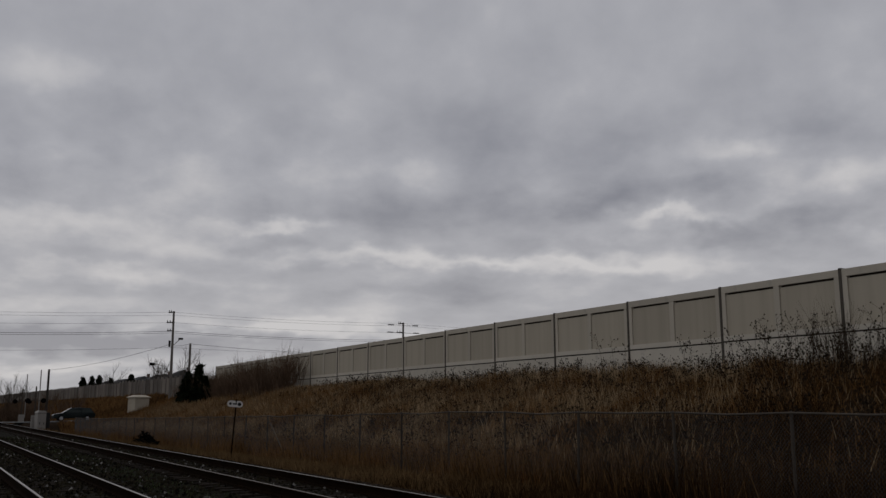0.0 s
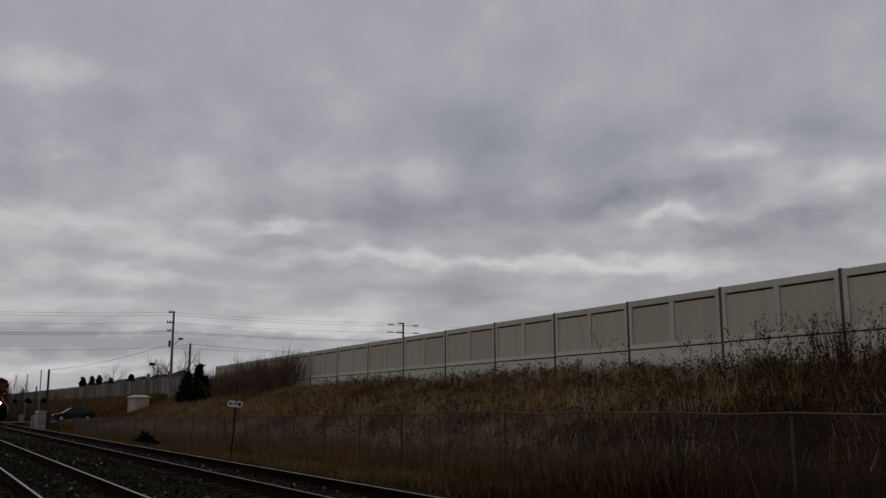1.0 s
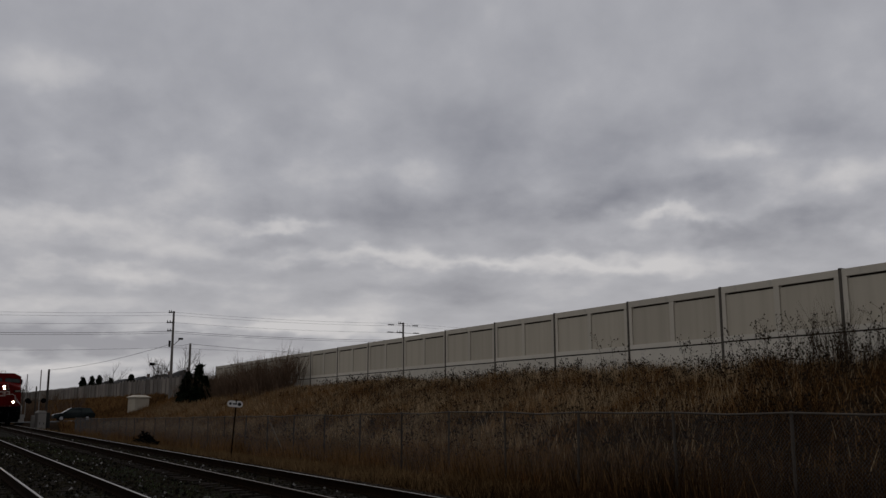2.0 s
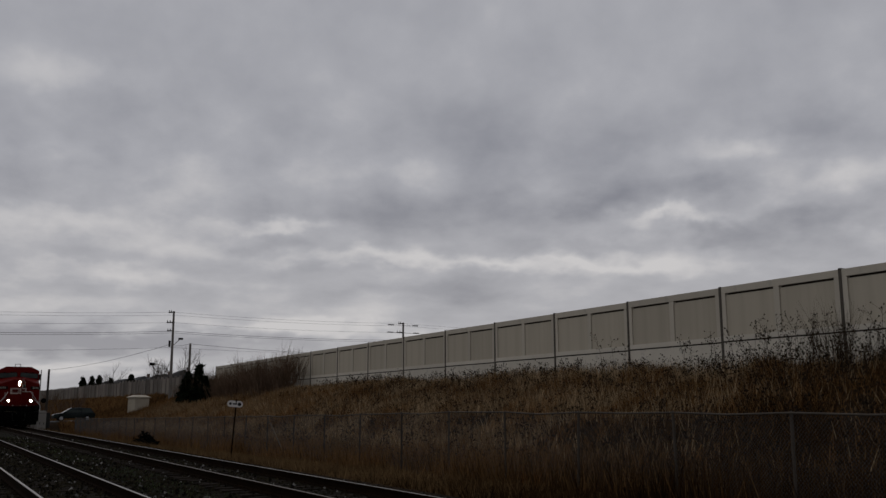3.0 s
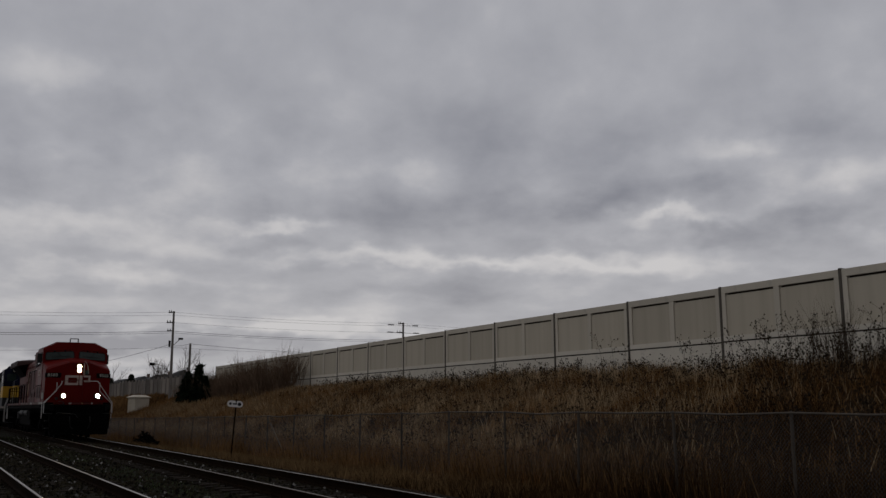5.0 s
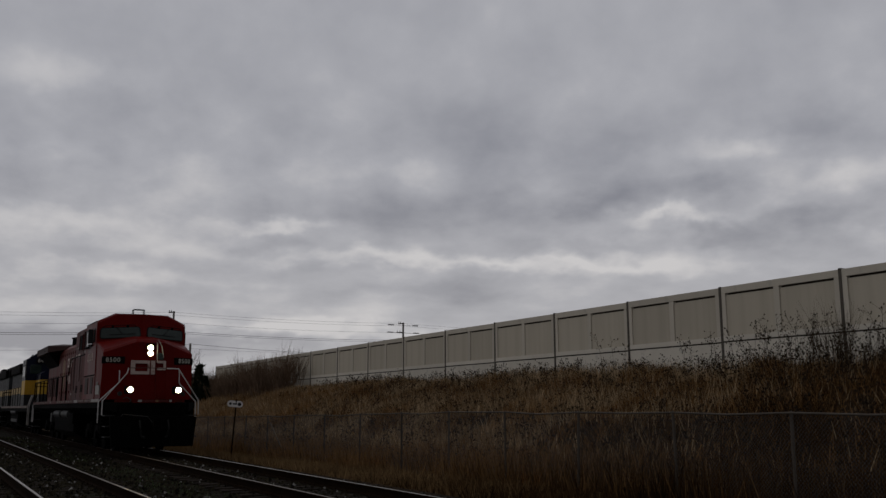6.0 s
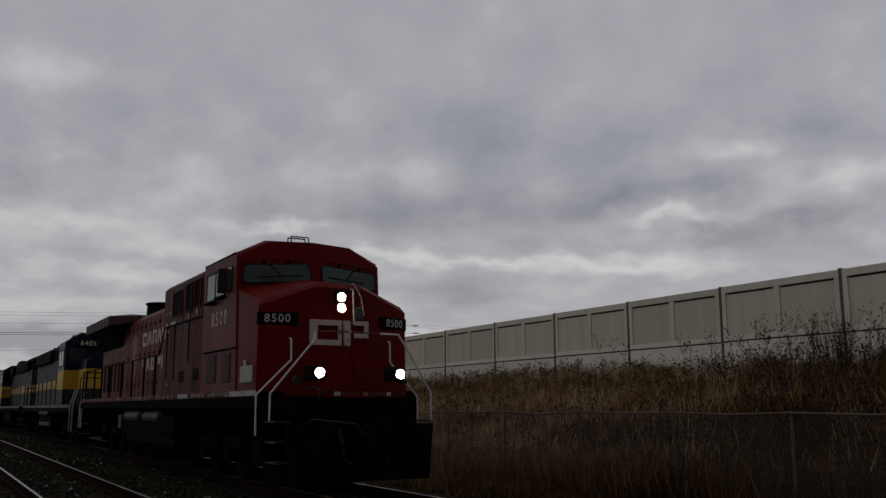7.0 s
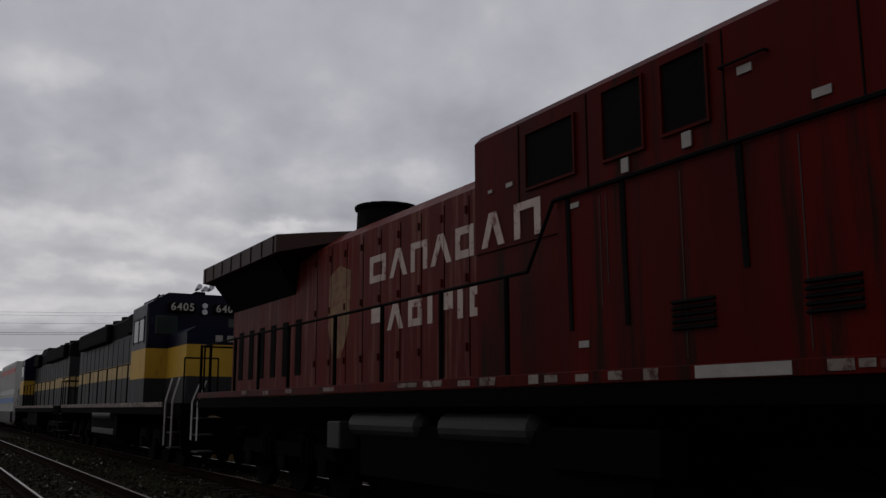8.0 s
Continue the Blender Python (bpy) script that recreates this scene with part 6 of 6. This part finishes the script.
_x, _y, _r = scatter(200000, -48, 2, 13.2, 27.2, 11)
_tuft = 0.75 + 0.4 * np.sin(_x * 1.1 + 2 * np.sin(_y)) + 0.25 * np.sin(_x * 2.7 + _y * 1.9)
_h = _r.uniform(0.12, 0.55, len(_x)) * _tuft
# blades towards the near end take the grass with shade in its colour
_shaded = _x + _r.normal(0, 4.5, len(_x)) + 2.0 * np.sin(_y * 0.8) + 1.5 * np.sin(_x * 0.9) > -19.5
blades("bank_grass", "matted dead brown grass covering the bank", "grass", _x[~_shaded], _y[~_shaded], _h[~_shaded], 0.028, 0.9, "grass", 1)
blades("damp_bank_grass", "dead grass on the near bank, shade put into its colour", "grass", _x[_shaded], _y[_shaded], _h[_shaded], 0.028, 0.9, "damp_grass", 12)
_x, _y, _r = scatter(10000, -22, 2, 13.2, 27.0, 24, 0.6)
blades("bank_tufts", "tufts of russet grass among the darkened grass", "grass", _x, _y, _r.uniform(0.15, 0.6, len(_x)), 0.026, 0.8, "grass", 13)
_x, _y, _r = scatter(130000, -135, -48, 12.8, 27.6, 12)
blades("far_bank_grass", "dead russet grass on the bank by the road", "grass", _x, _y, _r.uniform(0.2, 0.65, len(_x)), 0.065, 0.75, "grass", 2)
_x, _y, _r = scatter(46000, -420, -118, 11.5, 28.0, 13)
blades("distant_grass", "dead brown grass beyond the road", "grass", _x, _y, _r.uniform(0.3, 0.85, len(_x)), 0.16, 0.6, "grass", 3)
_x, _y, _r = scatter(140000, -95, -8, 14.2, 27.2, 18, 0.75)
_dry = _x + _r.normal(0, 4.0, len(_x)) < -22.0
_x, _y = _x[_dry], _y[_dry]
blades("bank_straw", "pale dry straw standing in patches on the bank", "grass", _x, _y, _r.uniform(0.25, 0.8, len(_x)), 0.024, 0.6, "pale_straw", 8)
_x, _y, _r = scatter(86000, -90, -8, 9.4, 12.3, 14)
_dry = _x + _r.normal(0, 3.0, len(_x)) < -16.5
_x, _y = _x[_dry], _y[_dry]
blades("verge_grass", "pale dry straw grass between track and fence", "grass", _x, _y, _r.uniform(0.10, 0.38, len(_x)), 0.02, 0.8, "straw", 4)
# verge at the near end, shade carried by the blade colour
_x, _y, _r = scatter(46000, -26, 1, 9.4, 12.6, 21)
_shaded = _x + _r.normal(0, 3.0, len(_x)) > -16.5
_x, _y = _x[_shaded], _y[_shaded]
blades("damp_verge_grass", "dead grass between track and fence, colour darkened as if shaded", "grass", _x, _y, _r.uniform(0.10, 0.45, len(_x)), 0.018, 0.9, "damp_grass", 9)
_x, _y, _r = scatter(78000, -90, -8, 12.0, 14.8, 23, 0.3)
_dry = _x + _r.normal(0, 3.5, len(_x)) < -15.5
_x, _y = _x[_dry], _y[_dry]
blades("fence_grass", "tall brown dead grass growing through the fence", "weeds", _x, _y, _r.uniform(0.2, 1.0, len(_x)), 0.020, 0.5, "grass", 11)
# weeds at the near end, darkened by colour instead of by light
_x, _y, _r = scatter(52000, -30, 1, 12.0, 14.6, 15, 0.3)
_shaded = _x + _r.normal(0, 3.5, len(_x)) > -15.5
_x, _y = _x[_shaded], _y[_shaded]
blades("fence_weeds", "tall dead weeds growing through the fence, shade put into their colour", "weeds", _x, _y, _r.uniform(0.2, 1.1, len(_x)), 0.020, 0.5, "damp_grass", 5)
_x, _y, _r = scatter(9000, -60, 1, 12.0, 14.2, 22, 1.2)
blades("fence_straw", "single pale straws standing by the fence", "weeds", _x, _y, _r.uniform(0.4, 1.3, len(_x)), 0.012, 0.4, "straw", 10)
_x, _y, _r = scatter(16000, -60, 0, 3.3, 5.9, 16, 1.0)
blades("track_weeds", "low green weeds between the tracks", "weeds", _x, _y, _r.uniform(0.03, 0.12, len(_x)), 0.04, 1.0, "leafgreen", 6, 0.0)
_x, _y, _r = scatter(4000, -40, 0, 0.2, 1.7, 17, 1.0)
blades("near_weeds", "low brown and green weeds beside the near rail", "weeds", _x, _y, _r.uniform(0.04, 0.16, len(_x)), 0.02, 0.9, "leafgreen", 7, 0.0)


def stalks(name, label, x, y, h, seed, heads=9):
    """Dead flower stalks with branching seed heads."""
    rng = random.Random(seed)
    v, f, mi = [], [], []
    zs = land(np.array(x), np.array(y))
    def stick(p, q, r):
        d = (q - p).normalized()
        s = d.orthogonal().normalized()
        t = d.cross(s)
        k = len(v)
        for c, rr in ((p, r), (q, r * 0.6)):
            for a in range(3):
                v.append(tuple(c + (s * math.cos(a * 2.0944) + t * math.sin(a * 2.0944)) * rr))
        for a in range(3):
            b = (a + 1) % 3
            f.append((k + a, k + b, k + 3 + b, k + 3 + a))
            mi.append(0)
    def head(c, r):
        k = len(v)
        for d in ((1, 0, 0), (-1, 0, 0), (0, 1, 0), (0, -1, 0), (0, 0, 1), (0, 0, -1)):
            v.append(tuple(c + Vector(d) * r * rng.uniform(0.6, 1.3)))
        for a, b, e in ((0, 2, 4), (2, 1, 4), (1, 3, 4), (3, 0, 4), (2, 0, 5), (1, 2, 5), (3, 1, 5), (0, 3, 5)):
            f.append((k + a, k + b, k + e))
            mi.append(1)
    for xx, yy, zz, hh in zip(x, y, zs, h):
        p = Vector((xx, yy, zz - 0.05))
        bend = Vector((rng.uniform(-0.25, 0.25), rng.uniform(-0.25, 0.25), 0)) * hh
        m, q = p + Vector((0, 0, hh * 0.6)) + bend * 0.35, p + Vector((0, 0, hh)) + bend
        stick(p, m, 0.009)
        stick(m, q, 0.006)
        for i in range(rng.randint(max(2, heads - 5), heads)):
            t = rng.uniform(0.1, 1.0)
            s = m.lerp(q, t)
            e = s + Vector((rng.uniform(-0.16, 0.16), rng.uniform(-0.16, 0.16), rng.uniform(0.0, 0.16))) * (0.6 + 0.5 * hh)
            stick(s, e, 0.004)
            head(e, rng.uniform(0.018, 0.042))
    g = raw(name, v, f, ["twig", "seedhead"], mats=mi)
    tagged(g, label, "weeds", kind="stuff")


_r = np.random.default_rng(31)
_n = 900
_x = -6 - 56 * _r.random(_n) ** 1.35
_y = 26.7 - np.abs(_r.normal(0, 2.2, _n))
stalks("crest_weeds", "tall dead goldenrod stalks with dark seed heads along the bank top", _x, _y, _r.uniform(0.4, 0.95, _n), 1)
_n = 1700
_x, _y = -5 - 45 * _r.random(_n) ** 1.2, _r.uniform(13.2, 24, _n)
stalks("slope_weeds", "scattered dead flower stalks with seed heads on the slope", _x, _y, _r.uniform(0.45, 0.95, _n), 2, 7)
_n = 34
_x = np.concatenate([_r.normal(-24.4, 0.5, 9), _r.normal(-22.4, 0.8, 8), _r.normal(-20.9, 0.6, 9), _r.normal(-17.8, 0.7, 5), _r.normal(-29.6, 0.6, 3)])
stalks("tall_weeds", "very tall dead weeds with nodding seed heads before the wall", _x, _r.uniform(24.9, 26.0, _n), _r.uniform(1.2, 2.05, _n), 3, 14)
_n = 110
_x, _y = _r.uniform(-20.5, -12.5, _n), _r.uniform(22.5, 25.6, _n)
stalks("thicket_weeds", "thicket of dead weeds before the wall", _x, _y, _r.uniform(0.7, 1.5, _n), 4, 10)


def build_stones():
    rng = np.random.default_rng(9)
    n = 34000
    x = -rng.random(n) ** 1.25 * 68 + 8
    y = rng.uniform(0.5, 9.7, n)
    near = np.minimum(np.minimum(np.abs(y - TRACK_NEAR - 0.755), np.abs(y - TRACK_NEAR + 0.755)), np.minimum(np.abs(y - TRACK_FAR - 0.755), np.abs(y - TRACK_FAR + 0.755)))
    keep = near > 0.13
    x, y = x[keep], y[keep]
    n = len(x)
    z = np.interp(y, [0.3, 0.95, 1.9, 3.3, 4.0, 4.6, 5.3, 6.0, 7.4, 8.4, 9.3, 10.6], [-0.40, -0.215, -0.178, -0.178, -0.225, -0.26, -0.225, -0.185, -0.185, -0.22, -0.36, -0.72]) + 0.008
    s = rng.uniform(0.016, 0.05, n)
    o = np.array([(1, 0, 0), (-1, 0, 0), (0, 1, 0), (0, -1, 0), (0, 0, 1), (0, 0, -1)], float)
    v = np.stack([x, y, z], -1)[:, None, :] + o[None] * s[:, None, None] * rng.uniform(0.55, 1.3, (n, 6, 1)) + rng.normal(0, 0.25, (n, 6, 3)) * s[:, None, None]
    t = np.array([(0, 2, 4), (2, 1, 4), (1, 3, 4), (3, 0, 4), (2, 0, 5), (1, 2, 5), (3, 1, 5), (0, 3, 5)])
    f = (np.arange(n) * 6)[:, None, None] + t[None]
    cut = n - n // 22
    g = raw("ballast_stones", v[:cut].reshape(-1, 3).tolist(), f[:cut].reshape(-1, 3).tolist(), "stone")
    tagged(g, "loose dark ballast stones over the track bed", "gravel", kind="stuff")
    g = raw("pale_stones", v[cut:].reshape(-1, 3).tolist(), f[:n - cut].reshape(-1, 3).tolist(), "stone_pale")
    tagged(g, "scattered pale stone chips on the track bed", "gravel", kind="stuff")


build_stones()


motions()
